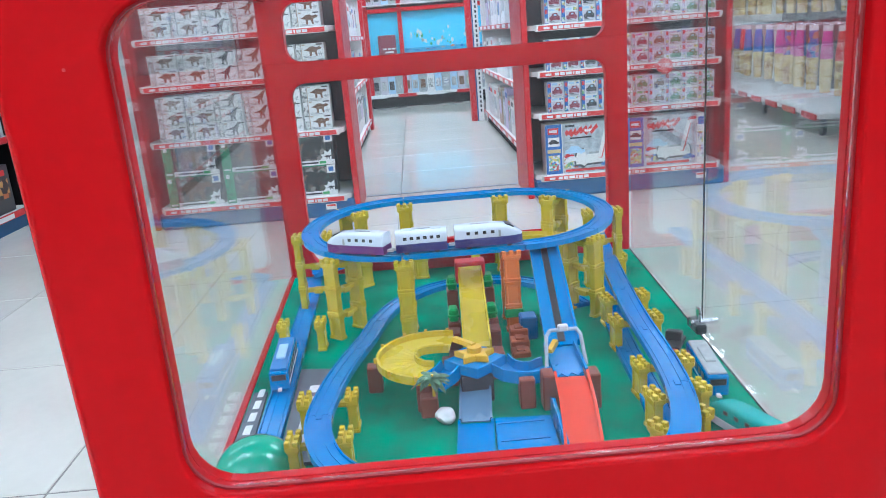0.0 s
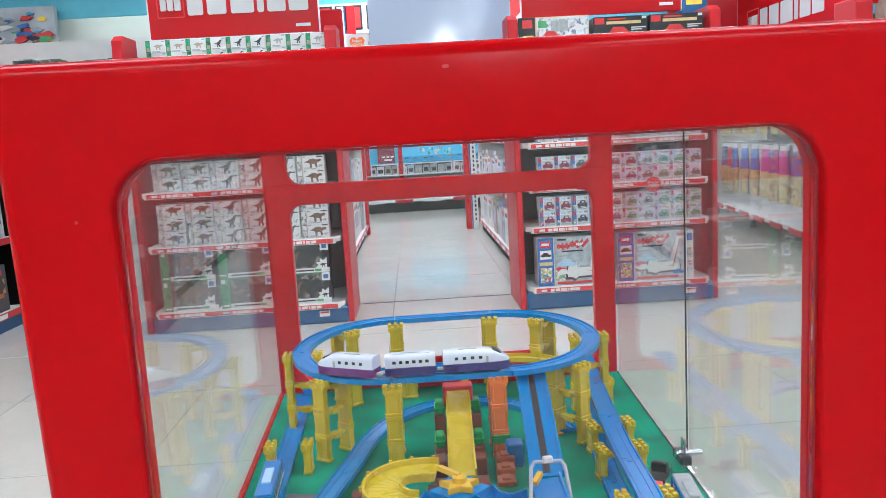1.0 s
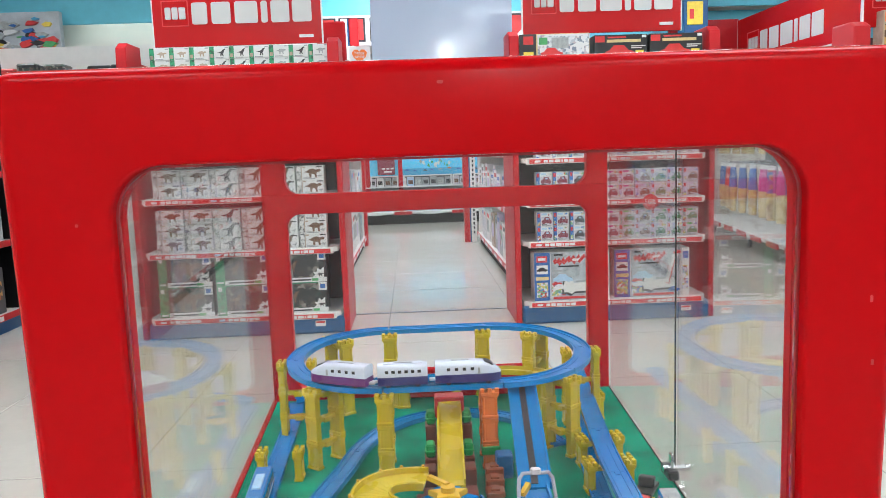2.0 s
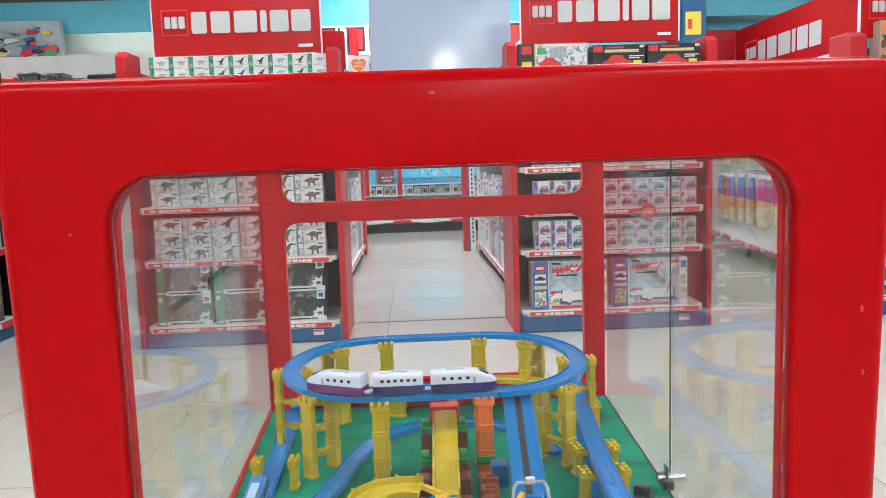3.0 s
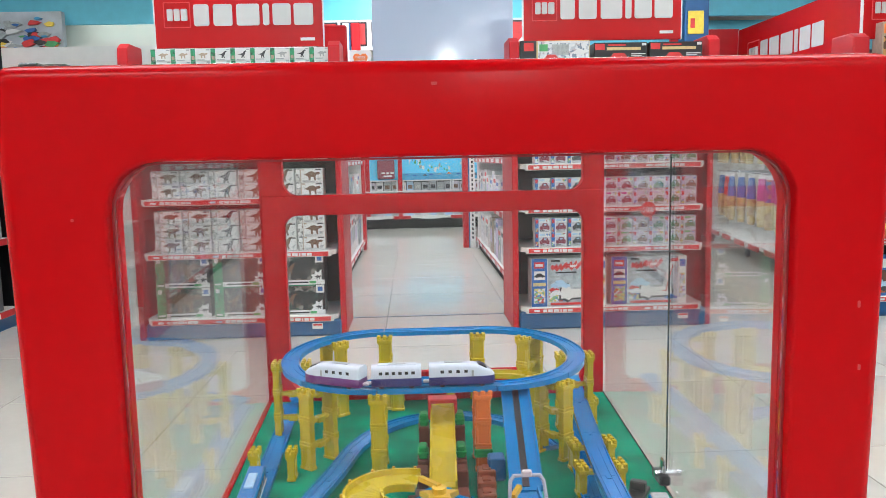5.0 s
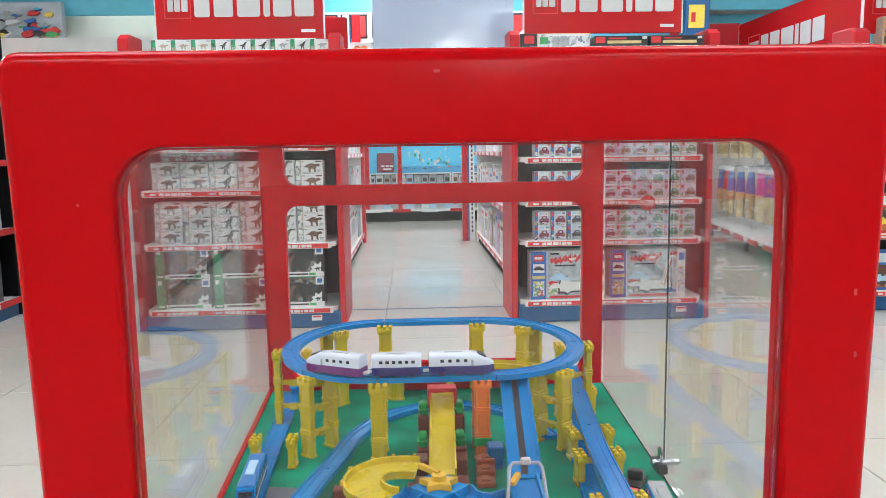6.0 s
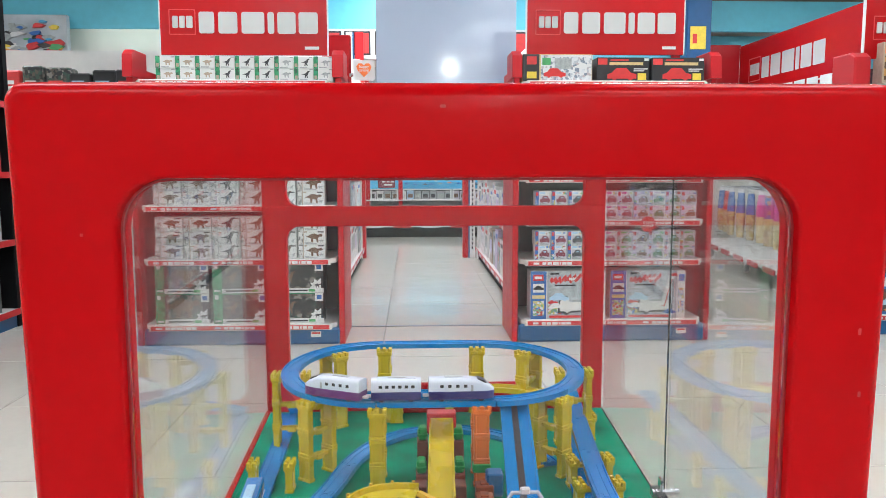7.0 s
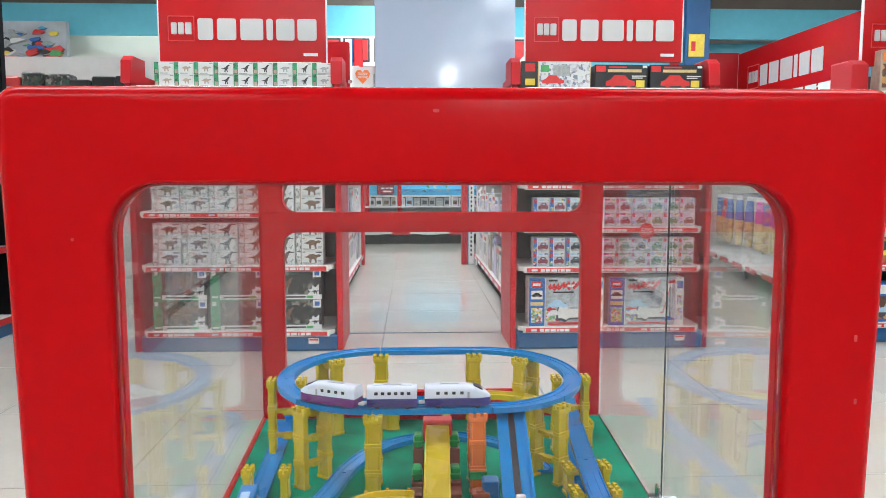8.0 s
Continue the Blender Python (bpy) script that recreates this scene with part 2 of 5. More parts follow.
def bm_frame(outer, inner, d0, d1, bevel=0.0, outer_bevel=0.0):
    """A board in the xz plane with one opening, from two outlines of as many points."""
    bm = bmesh.new()
    n = len(outer)
    rings = [[bm.verts.new((a, d, b)) for a, b in ring] for d in (d0, d1) for ring in (outer, inner)]
    o0, i0, o1, i1 = rings
    fs = []
    for k in range(n):
        j = (k + 1) % n
        fs += [bm.faces.new((o0[k], o0[j], i0[j], i0[k])), bm.faces.new((o1[j], o1[k], i1[k], i1[j]))]
        fs += [bm.faces.new((o0[j], o0[k], o1[k], o1[j])), bm.faces.new((i0[k], i0[j], i1[j], i1[k]))]
    bmesh.ops.recalc_face_normals(bm, faces=fs)
    if bevel:
        bm.edges.ensure_lookup_table()
        rims = [set(o0 + o1), set(i0 + i1)]
        for rim, size in zip(rims, (outer_bevel or bevel, bevel)):
            es = [e for e in bm.edges if e.is_valid and set(e.verts) <= rim and abs(e.verts[0].co.y - e.verts[1].co.y) < 1e-6 and e.calc_length() > 1e-5]
            bmesh.ops.bevel(bm, geom=es, offset=size, segments=4, affect="EDGES", profile=0.5)
    return bm


def bm_sweep(path, profile, bm=None, closed=False):
    """Sweeps a profile of (across, up) along points in space, kept upright."""
    bm = bm or bmesh.new()
    pts = [Vector(p) for p in path]
    rings = []
    for i, p in enumerate(pts):
        a, b = pts[max(i - 1, 0)], pts[min(i + 1, len(pts) - 1)]
        way = (b - a).normalized()
        side = way.cross(Vector((0, 0, 1))).normalized()
        up = side.cross(way)
        rings.append([bm.verts.new(p + side * u + up * v) for u, v in profile])
    n, fs = len(profile), []
    for r, s in zip(rings, rings[1:]):
        fs += [bm.faces.new((r[k], r[(k + 1) % n], s[(k + 1) % n], s[k])) for k in range(n)]
    fs += [bm.faces.new(rings[0][::-1]), bm.faces.new(rings[-1])]
    bmesh.ops.recalc_face_normals(bm, faces=fs)
    return bm


def mesh_of(name, bm, material, smooth=False):
    me = bpy.data.meshes.new(name)
    bm.to_mesh(me)
    bm.free()
    me.materials.append(material)
    if smooth:
        me.polygons.foreach_set("use_smooth", [True] * len(me.polygons))
        me.set_sharp_from_angle(angle=radians(40))
    return me


def part(name, bm, material, parent, label="", smooth=False):
    ob = new(name, mesh_of(name, bm, material, smooth))
    ob.parent = parent
    if label:
        ob["label"] = label
    return ob


def thing(name, label, category, at=(0, 0, 0), rz=0, group="", kind=""):
    ob = new(name)
    ob.empty_display_size = 0.05
    ob.matrix_basis = pose(*at, 0, 0, rz)
    return tagged(ob, label, category, group, kind)


def solid(name, bm, material, label, category, at=(0, 0, 0), group="", kind="", smooth=False, rz=0):
    ob = new(name, mesh_of(name, bm, material, smooth))
    ob.matrix_basis = pose(*at, 0, 0, rz)
    return tagged(ob, label, category, group, kind)


def smooth_path(keys, step=0.012):
    """A Catmull-Rom curve through points in space."""
    k = [Vector(p) for p in keys]
    k = [k[0] * 2 - k[1]] + k + [k[-1] * 2 - k[-2]]
    out = []
    for a, b, c, d in zip(k, k[1:], k[2:], k[3:]):
        n = max(2, int((c - b).length / step))
        for i in range(n):
            u = i / n
            out.append(0.5 * ((2 * b) + (c - a) * u + (2 * a - 5 * b + 4 * c - d) * u * u + (3 * b - a - 3 * c + d) * u**3))
    return out + [k[-2]]


def blob(cx, cz, pts, k):
    return [(cx + x * k, cz + z * k) for x, z in pts]


BEAST = [(-1.0, 0.1), (-0.6, 0.25), (-0.3, 0.45), (0.1, 0.5), (0.4, 0.35), (0.75, 0.45), (1.0, 0.3), (0.85, 0.12), (0.55, 0.1), (0.45, -0.1), (0.5, -0.55), (0.3, -0.55), (0.22, -0.15), (-0.1, -0.12), (-0.15, -0.55), (-0.35, -0.55), (-0.38, -0.05), (-0.7, 0.05)]
RUNNER = [(-1.0, 0.05), (-0.4, 0.2), (0.0, 0.35), (0.3, 0.7), (0.65, 0.85), (0.85, 0.7), (0.6, 0.6), (0.5, 0.35), (0.4, 0.05), (0.25, -0.1), (0.4, -0.6), (0.22, -0.65), (0.05, -0.15), (-0.1, -0.65), (-0.28, -0.6), (-0.2, -0.05), (-0.6, 0.02)]
SPLASH = [(-1.0, -0.5), (-0.65, -0.1), (-0.9, 0.2), (-0.4, 0.3), (-0.3, 0.8), (0.1, 0.5), (0.6, 0.95), (0.55, -0.9), (-0.3, -1.0)]
AUTO = [(-1.0, -0.3), (-1.0, 0.0), (-0.7, 0.1), (-0.4, 0.42), (0.3, 0.42), (0.6, 0.1), (1.0, 0.0), (1.0, -0.3), (0.75, -0.3), (0.6, -0.45), (0.4, -0.3), (-0.35, -0.3), (-0.52, -0.45), (-0.7, -0.3)]
TRUCK = [(-1.0, -0.5), (-1.0, -0.1), (-0.75, 0.15), (-0.35, 0.15), (-0.25, -0.05), (0.1, 0.0), (0.62, 0.95), (0.78, 0.9), (0.45, 0.0), (1.0, -0.05), (1.0, -0.5), (0.7, -0.62), (0.45, -0.5), (-0.3, -0.5), (-0.5, -0.62), (-0.7, -0.5)]


# ---- shop shell ----
floor = thing("floor", "polished cream shop floor of large square tiles", "floor", kind="structure")
part("grout", bm_box(-7, -5, -0.05, 7, 13, -0.002), GROUT, floor)
ceiling = solid("ceiling", bm_box(-7, -5, 3.1, 7, 13, 3.2), CEILM, "plain white shop ceiling", "ceiling", kind="structure")
for nm, b in dict(wall_south=(-7.1, -5.1, 0, 7.1, -5, 3.1), wall_west=(-7.1, -5, 0, -7, 13, 3.1), wall_east=(7, -5, 0, 7.1, 13, 3.1), wall_north=(-7.1, 13, 0, 7.1, 13.1, 3.1)).items():
    solid(nm, bm_box(*b), CREAM, "plain cream painted shop wall", "wall", kind="structure")
lamp = thing("ceiling_light", "bright white rectangular recessed ceiling light panel", "ceiling light", group="ceiling lights")
part("housing", bm_box(-0.62, -0.32, -0.03, 0.62, 0.32, 0.0, 0.006), SHELFW, lamp)
part("diffuser", bm_box(-0.58, -0.28, -0.038, 0.58, 0.28, -0.031), GLOWP, lamp)
spots = [(x, y) for y in (-3.4, -0.9, 1.6, 4.1, 6.6, 9.4) for x in (-4.2, -1.4, 1.4, 4.2)]
lamp.matrix_basis = pose(*spots[0], 3.1)
# the five places listed here are added panels that brighten the aisle and right-hand floor
for x, y in spots[1:] + [(0.05, 6.4), (0.05, 7.4), (0.05, 8.3), (0.05, 10.3), (2.5, 7.2)]:
    copy_thing(lamp, pose(x, y, 3.1))

# added unseen lamp, placed so its reflection makes the blank panel's hot spot
globe = thing("globe_lamp", "added unseen globe lamp that makes the blank panel's highlight", "lamp", (0.70, -4.3, 3.1))
bg = bmesh.new()
bmesh.ops.create_uvsphere(bg, u_segments=24, v_segments=14, radius=0.11, matrix=Matrix.Translation((0, 0, -0.16)))
part("globe", bg, GLOBE, globe, smooth=True)
part("stem", bm_cyl((0, 0, -0.03), 0.02, 0.06, "z", 12), STEEL, globe)

# ---- display case ----
T = 0.405
YF, YR = 0.905, 2.085
case = thing("display_case", "red lacquered glass display case standing on the shop floor", "display case")
fx0, fx1, ftop = -0.448, 0.430, 1.118
# the outer edges lean in a little towards the floor
out = [(x * (1 - 0.052 * (ftop - z) / ftop), z) for x, z in rrect(fx0, 0.0, fx1, ftop, 0.022, 6)]
part("front_frame", bm_frame(out, rrect(-0.344, 0.541, 0.329, 1.0255, 0.050, 6), YF, YF + 0.030, 0.004, 0.0145), RED, case, smooth=True)
part("front_gasket", bm_frame(rrect(-0.3437, 0.5413, 0.3287, 1.0252, 0.0497, 6), rrect(-0.3415, 0.5435, 0.3265, 1.023, 0.0475, 6), YF + 0.012, YF + 0.016, 0.0), GASKET, case, "dark seal strip round the front pane")
part("inner_frame", bm_frame(rrect(-0.40, 0.48, 0.385, 1.08, 0.01, 6), rrect(-0.345, 0.540, 0.330, 1.0265, 0.051, 6), YF + 0.0305, YF + 0.046, 0.002), RED, case)
fp = part("front_pane", bm_box(-0.343, YF + 0.0165, 0.542, 0.328, YF + 0.0215, 1.025), FGLASS, case, "clear front glass pane")
fp.visible_shadow = False
part("rear_frame", bm_frame(rrect(-0.435, 0.39, 0.435, 0.936, 0.002, 8), rrect(-0.376, 0.432, 0.383, 0.886, 0.035, 8), YR, YR + 0.03, 0.002), RED, case, smooth=True)
part("rear_upper_frame", bm_frame(rrect(-0.435, 0.9362, 0.435, ftop - 0.004, 0.002, 8), rrect(-0.376, 0.9365, 0.383, 1.07, 0.035, 8), YR + 0.0005, YR + 0.0295, 0.0), RED, case)
for nm, sx in (("left", -1), ("right", 1)):
    part("side_top_rail", bm_box(sx * 0.405, YF + 0.03, 1.075, sx * 0.43, YR, ftop - 0.003, 0.006), RED, case)
    xa, xb = (-0.387, -0.427) if sx < 0 else (0.378, 0.433)
    part("base_side", bm_prism([(xa - sx * 0.03, YF + 0.03), (xa + sx * 0.004, YF + 0.03), (xb + sx * 0.004, YR + 0.03), (xb - sx * 0.03, YR + 0.03)], 0.0, T - 0.0125, "xy"), RED, case)
part("base_back", bm_box(-0.395, YR, 0.0, 0.40, YR + 0.028, T - 0.012), RED, case)
part("table_top", bm_prism([(-0.387, YF + 0.05), (0.378, YF + 0.05), (0.433, YR), (-0.427, YR)], T - 0.012, T, "xy"), FELT, case, "green baize covered layout board")
for sx, xn, xf in ((-1, -0.387, -0.427), (1, 0.378, 0.433)):
    part("edge_trim", bm_prism([(xn, YF + 0.05), (xf, YR), (xf + sx * (0.010 if sx < 0 else 0.003), YR), (xn + sx * (0.010 if sx < 0 else 0.003), YF + 0.05)], T - 0.012, T + (0.004 if sx < 0 else 0.001), "xy"), RED if sx < 0 else EDGE, case, "thin edge strip beside the board")
    y_split = 1.505
    xs = xn + (xf - xn) * (y_split - YF - 0.05) / (YR - YF - 0.05)
    if sx < 0:
        panes = [((xn, YF + 0.05), (xf, YR))]
    else:
        panes = [((xn, YF + 0.05), (xs, y_split)), ((xs, y_split + 0.003), (xf, YR))]
    for (xa, ya), (xb, yb) in panes:
        g = part("side_pane", bm_prism([(xa + sx * 0.001, ya), (xb + sx * 0.001, yb), (xb + sx * 0.006, yb), (xa + sx * 0.006, ya)], T + 0.004, 1.09, "xy"), GLASS, case, "clear side glass pane")
        g.visible_shadow = False
    if sx > 0:
        part("pane_edge", bm_box(xs + 0.0022, y_split + 0.0004, T + 0.004, xs + 0.0048, y_split + 0.0026, 1.09), EDGE, case, "dark polished glass edge")
rp = part("rear_pane", bm_box(-0.38, YR + 0.012, 0.425, 0.387, YR + 0.017, 1.08), FGLASS, case, "clear rear glass pane")
rp.visible_shadow = False
part("rear_board", bm_box(-0.092, YR - 0.022, T, 0.25, YR - 0.001, 0.48, 0.002), RED, case, "low red board along the back")
lk = part("glass_door_lock", bm_box(0.388, 1.480, T + 0.012, 0.4085, 1.53, T + 0.03, 0.003), BLACK, case, "black and chrome glass door lock")
part("lock_barrel", bm_cyl((0.410, 1.505, T + 0.027), 0.006, 0.05, "x", 16), STEEL, lk, "chrome lock barrel", True)
part("lock_plate", bm_box(0.3985, 1.495, T + 0.008, 0.404, 1.515, T + 0.055, 0.002), STEEL, lk)
for x, z, w, h in ((-0.031, 1.093, 0.006, 0.003), (0.395, 0.865, 0.003, 0.007), (0.398, 0.80, 0.003, 0.006), (-0.378, 0.97, 0.003, 0.003)):
    part("scuff", bm_prism(rrect(x, z, x + w, z + h, 0.0009, 2), YF - 0.0003, YF + 0.0002, "xz"), SCUFF, case, "small pale scuff in the red lacquer")

# ---- toy railway: tracks ----
TRACK = [(-0.019, 0), (0.019, 0), (0.019, 0.011), (0.0165, 0.011), (0.0165, 0.0075), (0.0125, 0.0075), (0.0125, 0.009), (0.0055, 0.009), (0.0055, 0.0075),
         (-0.0055, 0.0075), (-0.0055, 0.009), (-0.0125, 0.009), (-0.0125, 0.0075), (-0.0165, 0.0075), (-0.0165, 0.011), (-0.019, 0.011)]


def lay_track(name, label, runs, material=BLUEP):
    """One joined track; each run of points is a piece of rail of its own, with a joint tab at its start."""
    t = thing(name, label, "toy track")
    for run in runs:
        p = part("track_piece", bm_sweep(run, TRACK), material, t)
        a, b = Vector(run[0]), Vector(run[1])
        way = (b - a).normalized()
        side = way.cross(Vector((0, 0, 1)))
        tab = bm_sweep([a - way * 0.004 + Vector((0, 0, 0.0078)), a + way * 0.010 + Vector((0, 0, 0.0076))], [(-0.004, 0), (0.004, 0), (0.004, 0.0012), (-0.004, 0.0012)])
        part("joint_tab", tab, material, p)
    return t


def split_run(pts, length):
    runs, cur, s = [], [pts[0]], 0.0
    for a, b in zip(pts, pts[1:]):
        s += (b - a).length
        if s > length:
            gap = (b - a).normalized() * 0.0012
            cur.append(b - gap)
            runs.append(cur)
            cur, s = [b], 0.0
        else:
            cur.append(b)
    if len(cur) > 2:
        runs.append(cur)
    return runs


OX, OY, OR, OS, OZ = -0.013, 1.832, 0.200, 0.118, 0.565


def oval_z(y):
    return OZ + 0.022 * (y - OY + OR) / (2 * OR)


def oval(s):
    """Centre line of the raised oval: s in 0..1 from the front straight's left end, counter-clockwise seen from above; gives place and heading."""
    arc, L = math.pi * OR, 4 * OS + 2 * math.pi * OR
    d = (s % 1.0) * L
    if d < 2 * OS:
        return Vector((OX - OS + d, OY - OR, oval_z(OY - OR))), 0.0
    d -= 2 * OS
    if d < arc:
        a = d / OR
        return Vector((OX + OS + OR * math.sin(a), OY - OR * math.cos(a), oval_z(OY - OR * math.cos(a)))), a
    d -= arc
    if d < 2 * OS:
        return Vector((OX + OS - d, OY + OR, oval_z(OY + OR))), math.pi
    a = (d - 2 * OS) / OR
    return Vector((OX - OS - OR * math.sin(a), OY + OR * math.cos(a), oval_z(OY + OR * math.cos(a)))), math.pi + a


LEN = 4 * OS + 2 * math.pi * OR
runs = []
cuts = [0, 2 * OS] + [2 * OS + math.pi * OR * k / 4 for k in range(1, 5)] + [4 * OS + math.pi * OR] + [4 * OS + math.pi * OR * (1 + k / 4) for k in range(1, 5)]
for c0, c1 in zip(cuts, cuts[1:]):
    n = 2 if (c1 - c0) > 0.2 else 9
    runs.append([oval((c0 + 0.0006 + (c1 - c0 - 0.0012) * k / n) / LEN * (1 - 1e-9))[0] for k in range(n + 1)])
lay_track("oval_track", "bright blue plastic toy railway oval raised on yellow piers", runs)

left_line = smooth_path([(-0.372, 2.045, T + 0.001), (-0.362, 1.92, T + 0.001), (-0.353, 1.6, T + 0.001), (-0.342, 1.24, T + 0.001), (-0.335, 0.98, T + 0.001)])
lay_track("ground_track", "blue plastic toy track lying along the board's edge", split_run(left_line, 0.2))
s_line = smooth_path([(0.228, 1.70, T + 0.001), (0.195, 1.80, T + 0.001), (0.14, 1.875, T + 0.001), (0.05, 1.918, T + 0.001), (-0.055, 1.905, T + 0.001), (-0.135, 1.835, T + 0.002), (-0.185, 1.72, T + 0.006),
                      (-0.212, 1.58, T + 0.014), (-0.238, 1.42, T + 0.032), (-0.250, 1.28, T + 0.05), (-0.252, 1.17, T + 0.056), (-0.225, 1.08, T + 0.056), (-0.165, 1.01, T + 0.056)])
lay_track("curved_track", "blue plastic toy track climbing in an S-curve", split_run(s_line, 0.16))
r_line = smooth_path([(0.338, 2.03, T + 0.056), (0.318, 1.86, T + 0.056), (0.296, 1.66, T + 0.056), (0.279, 1.48, T + 0.056), (0.268, 1.28, T + 0.056), (0.250, 1.15, T + 0.056), (0.218, 1.06, T + 0.056), (0.16, 0.99, T + 0.056)])
lay_track("raised_track", "blue plastic toy track on low yellow piers", split_run(r_line, 0.2))
r_low = smooth_path([(0.305, 1.86, T + 0.001), (0.276, 1.66, T + 0.001), (0.258, 1.48, T + 0.001), (0.246, 1.28, T + 0.001), (0.228, 1.15, T + 0.001), (0.20, 1.06, T + 0.001), (0.16, 1.02, T + 0.001)])
lay_track("lower_track", "blue plastic toy track on the board under another", split_run(r_low, 0.2))
b_line = smooth_path([(-0.372, 2.045, T + 0.012), (-0.33, 2.053, T + 0.02), (-0.22, 2.040, T + 0.045), (-0.10, 2.028, T + 0.056), (0.06, 2.028, T + 0.056)])
lay_track("back_track", "blue plastic toy track climbing along the back board", split_run(b_line, 0.2))


# ---- piers ----
def pier(height, segs, material, label, group, spread=0.033, name="bridge_pier"):
    """A two-legged pier of stacked pieces: notched heads, waisted posts, cross bars."""
    t = thing(name, label, "toy pier", group=group)
    seg = height / segs
    for sy in (-1, 1):
        c = sy * spread
        for k in range(segs):
            z0 = k * seg
            bm = bm_box(-0.0148, c - 0.007, z0 + 0.004, -0.0098, c + 0.007, z0 + seg - 0.006, 0.0012)
            bm_box(0.0098, c - 0.007, z0 + 0.004, 0.0148, c + 0.007, z0 + seg - 0.006, 0.0012, bm)
            bm_box(-0.0115, c - 0.0052, z0 + 0.003, 0.0115, c + 0.0052, z0 + seg - 0.005, 0.0, bm)
            bm_box(-0.0165, c - 0.0085, z0, 0.0165, c + 0.0085, z0 + 0.006, 0.001, bm)
            bm_box(-0.0160, c - 0.0084, z0 + seg - 0.009, 0.0160, c + 0.0084, z0 + seg - 0.0004, 0.001, bm)
            bm_prism([(-0.0145, z0 + seg * 0.84), (0.0145, z0 + seg * 0.84), (0.0, z0 + seg * 0.72)], c - 0.0072, c + 0.0072, "xz", bm)
            part("post", bm, material, t)
        bm = bm_box(-0.0185, c - 0.0095, height - 0.006, 0.0185, c + 0.0095, height + 0.002, 0.0012)
        for a in (-0.0145, 0.0, 0.0145):
            for b in (-0.0058, 0.0058):
                bm_box(a - 0.0042, c + b - 0.0036, height + 0.0015, a + 0.0042, c + b + 0.0036, height + 0.0095, 0.0009, bm)
        part("notched_head", bm, material, t)
    for k in range(1, segs + 1):
        z = k * seg - 0.012
        bm = bm_box(-0.006, -spread + 0.008, z, 0.006, spread - 0.008, z + 0.008, 0.001)
        bm_box(-0.009, -0.009, z - 0.003, 0.009, 0.009, z + 0.008, 0.001, bm)
        part("cross_bar", bm, material, t)
    return t


PH = OZ - T - 0.006
big = pier(PH, 3, YEL, "tall yellow plastic pier of three stacked pieces", "piers under the oval")
spots = [(OX - 0.111 - 0.005, OY + OR, 0), (0.10, OY + OR, 0), (-0.129, OY - OR, 0), (OX - OS - OR, OY, 90), (OX + OS + OR, OY, 90)]
for sx, deg in ((-1, 128), (-1, 232), (1, 52), (1, 308)):
    a = radians(deg)
    spots.append((OX + sx * OS + OR * math.cos(a), OY + OR * math.sin(a), deg + 90))
for i, (x, y, r) in enumerate(spots):
    if i == 0:
        first = pose(x, y, T + 0.0005, 0, 0, r) @ Matrix.Diagonal((1, 1, (oval_z(y) - T - 0.006) / PH, 1))
    else:
        copy_thing(big, pose(x, y, T + 0.0005, 0, 0, r) @ Matrix.Diagonal((1, 1, (oval_z(y) - T - 0.006) / PH, 1)))
big.matrix_basis = first
orange = pier(PH, 3, ORA, "tall orange plastic pier of stacked pieces", "piers under the oval")
orange.matrix_basis = pose(0.076, OY - OR + 0.012, T + 0.0005)
low = pier(0.052, 1, YEL, "low yellow plastic pier with notched heads", "low piers", spread=0.036, name="low_pier")
lows = [(0.290, 1.60, 96), (0.279, 1.485, 94), (0.268, 1.30, 95), (0.258, 1.20, 100), (0.236, 1.12, 120), (-0.250, 1.275, 90), (-0.249, 1.155, 90), (-0.336, 1.605, 88), (0.318, 1.86, 92), (-0.10, 2.028, 0)]
low.matrix_basis = pose(lows[0][0], lows[0][1], T + 0.0005, 0, 0, lows[0][2])
for x, y, r in lows[1:]:
    lp_ = copy_thing(low, pose(x, y, T + 0.0005, 0, 0, r))
    if x < -0.33:
        for o in [o for o in lp_.children if o.name.startswith("cross_bar")]:
            bpy.data.objects.remove(o)


# ---- trains ----
def loft(bm, rings):
    vs = [[bm.verts.new(p) for p in r] for r in rings]
    n, fs = len(rings[0]), []
    for a, b in zip(vs, vs[1:]):
        fs += [bm.faces.new((a[k], a[(k + 1) % n], b[(k + 1) % n], b[k])) for k in range(n)]
    fs += [bm.faces.new(vs[0][::-1]), bm.faces.new(vs[-1])]
    bmesh.ops.recalc_face_normals(bm, faces=fs)
    return bm


def body_ring(x, w, z0, z1, r):
    """A cross-section: straight skirt, rounded roof."""
    pts = [(-w, z0), (w, z0), (w, z1 - r)]
    pts += [(w - r + r * math.cos(a), z1 - r + r * math.sin(a)) for a in (radians(30), radians(60), radians(90))]
    pts += [(-w + r - r * math.cos(a), z1 - r + r * math.sin(a)) for a in (radians(90), radians(60), radians(30))]
    pts += [(-w, z1 - r)]
    return [(x, y, z) for y, z in pts]


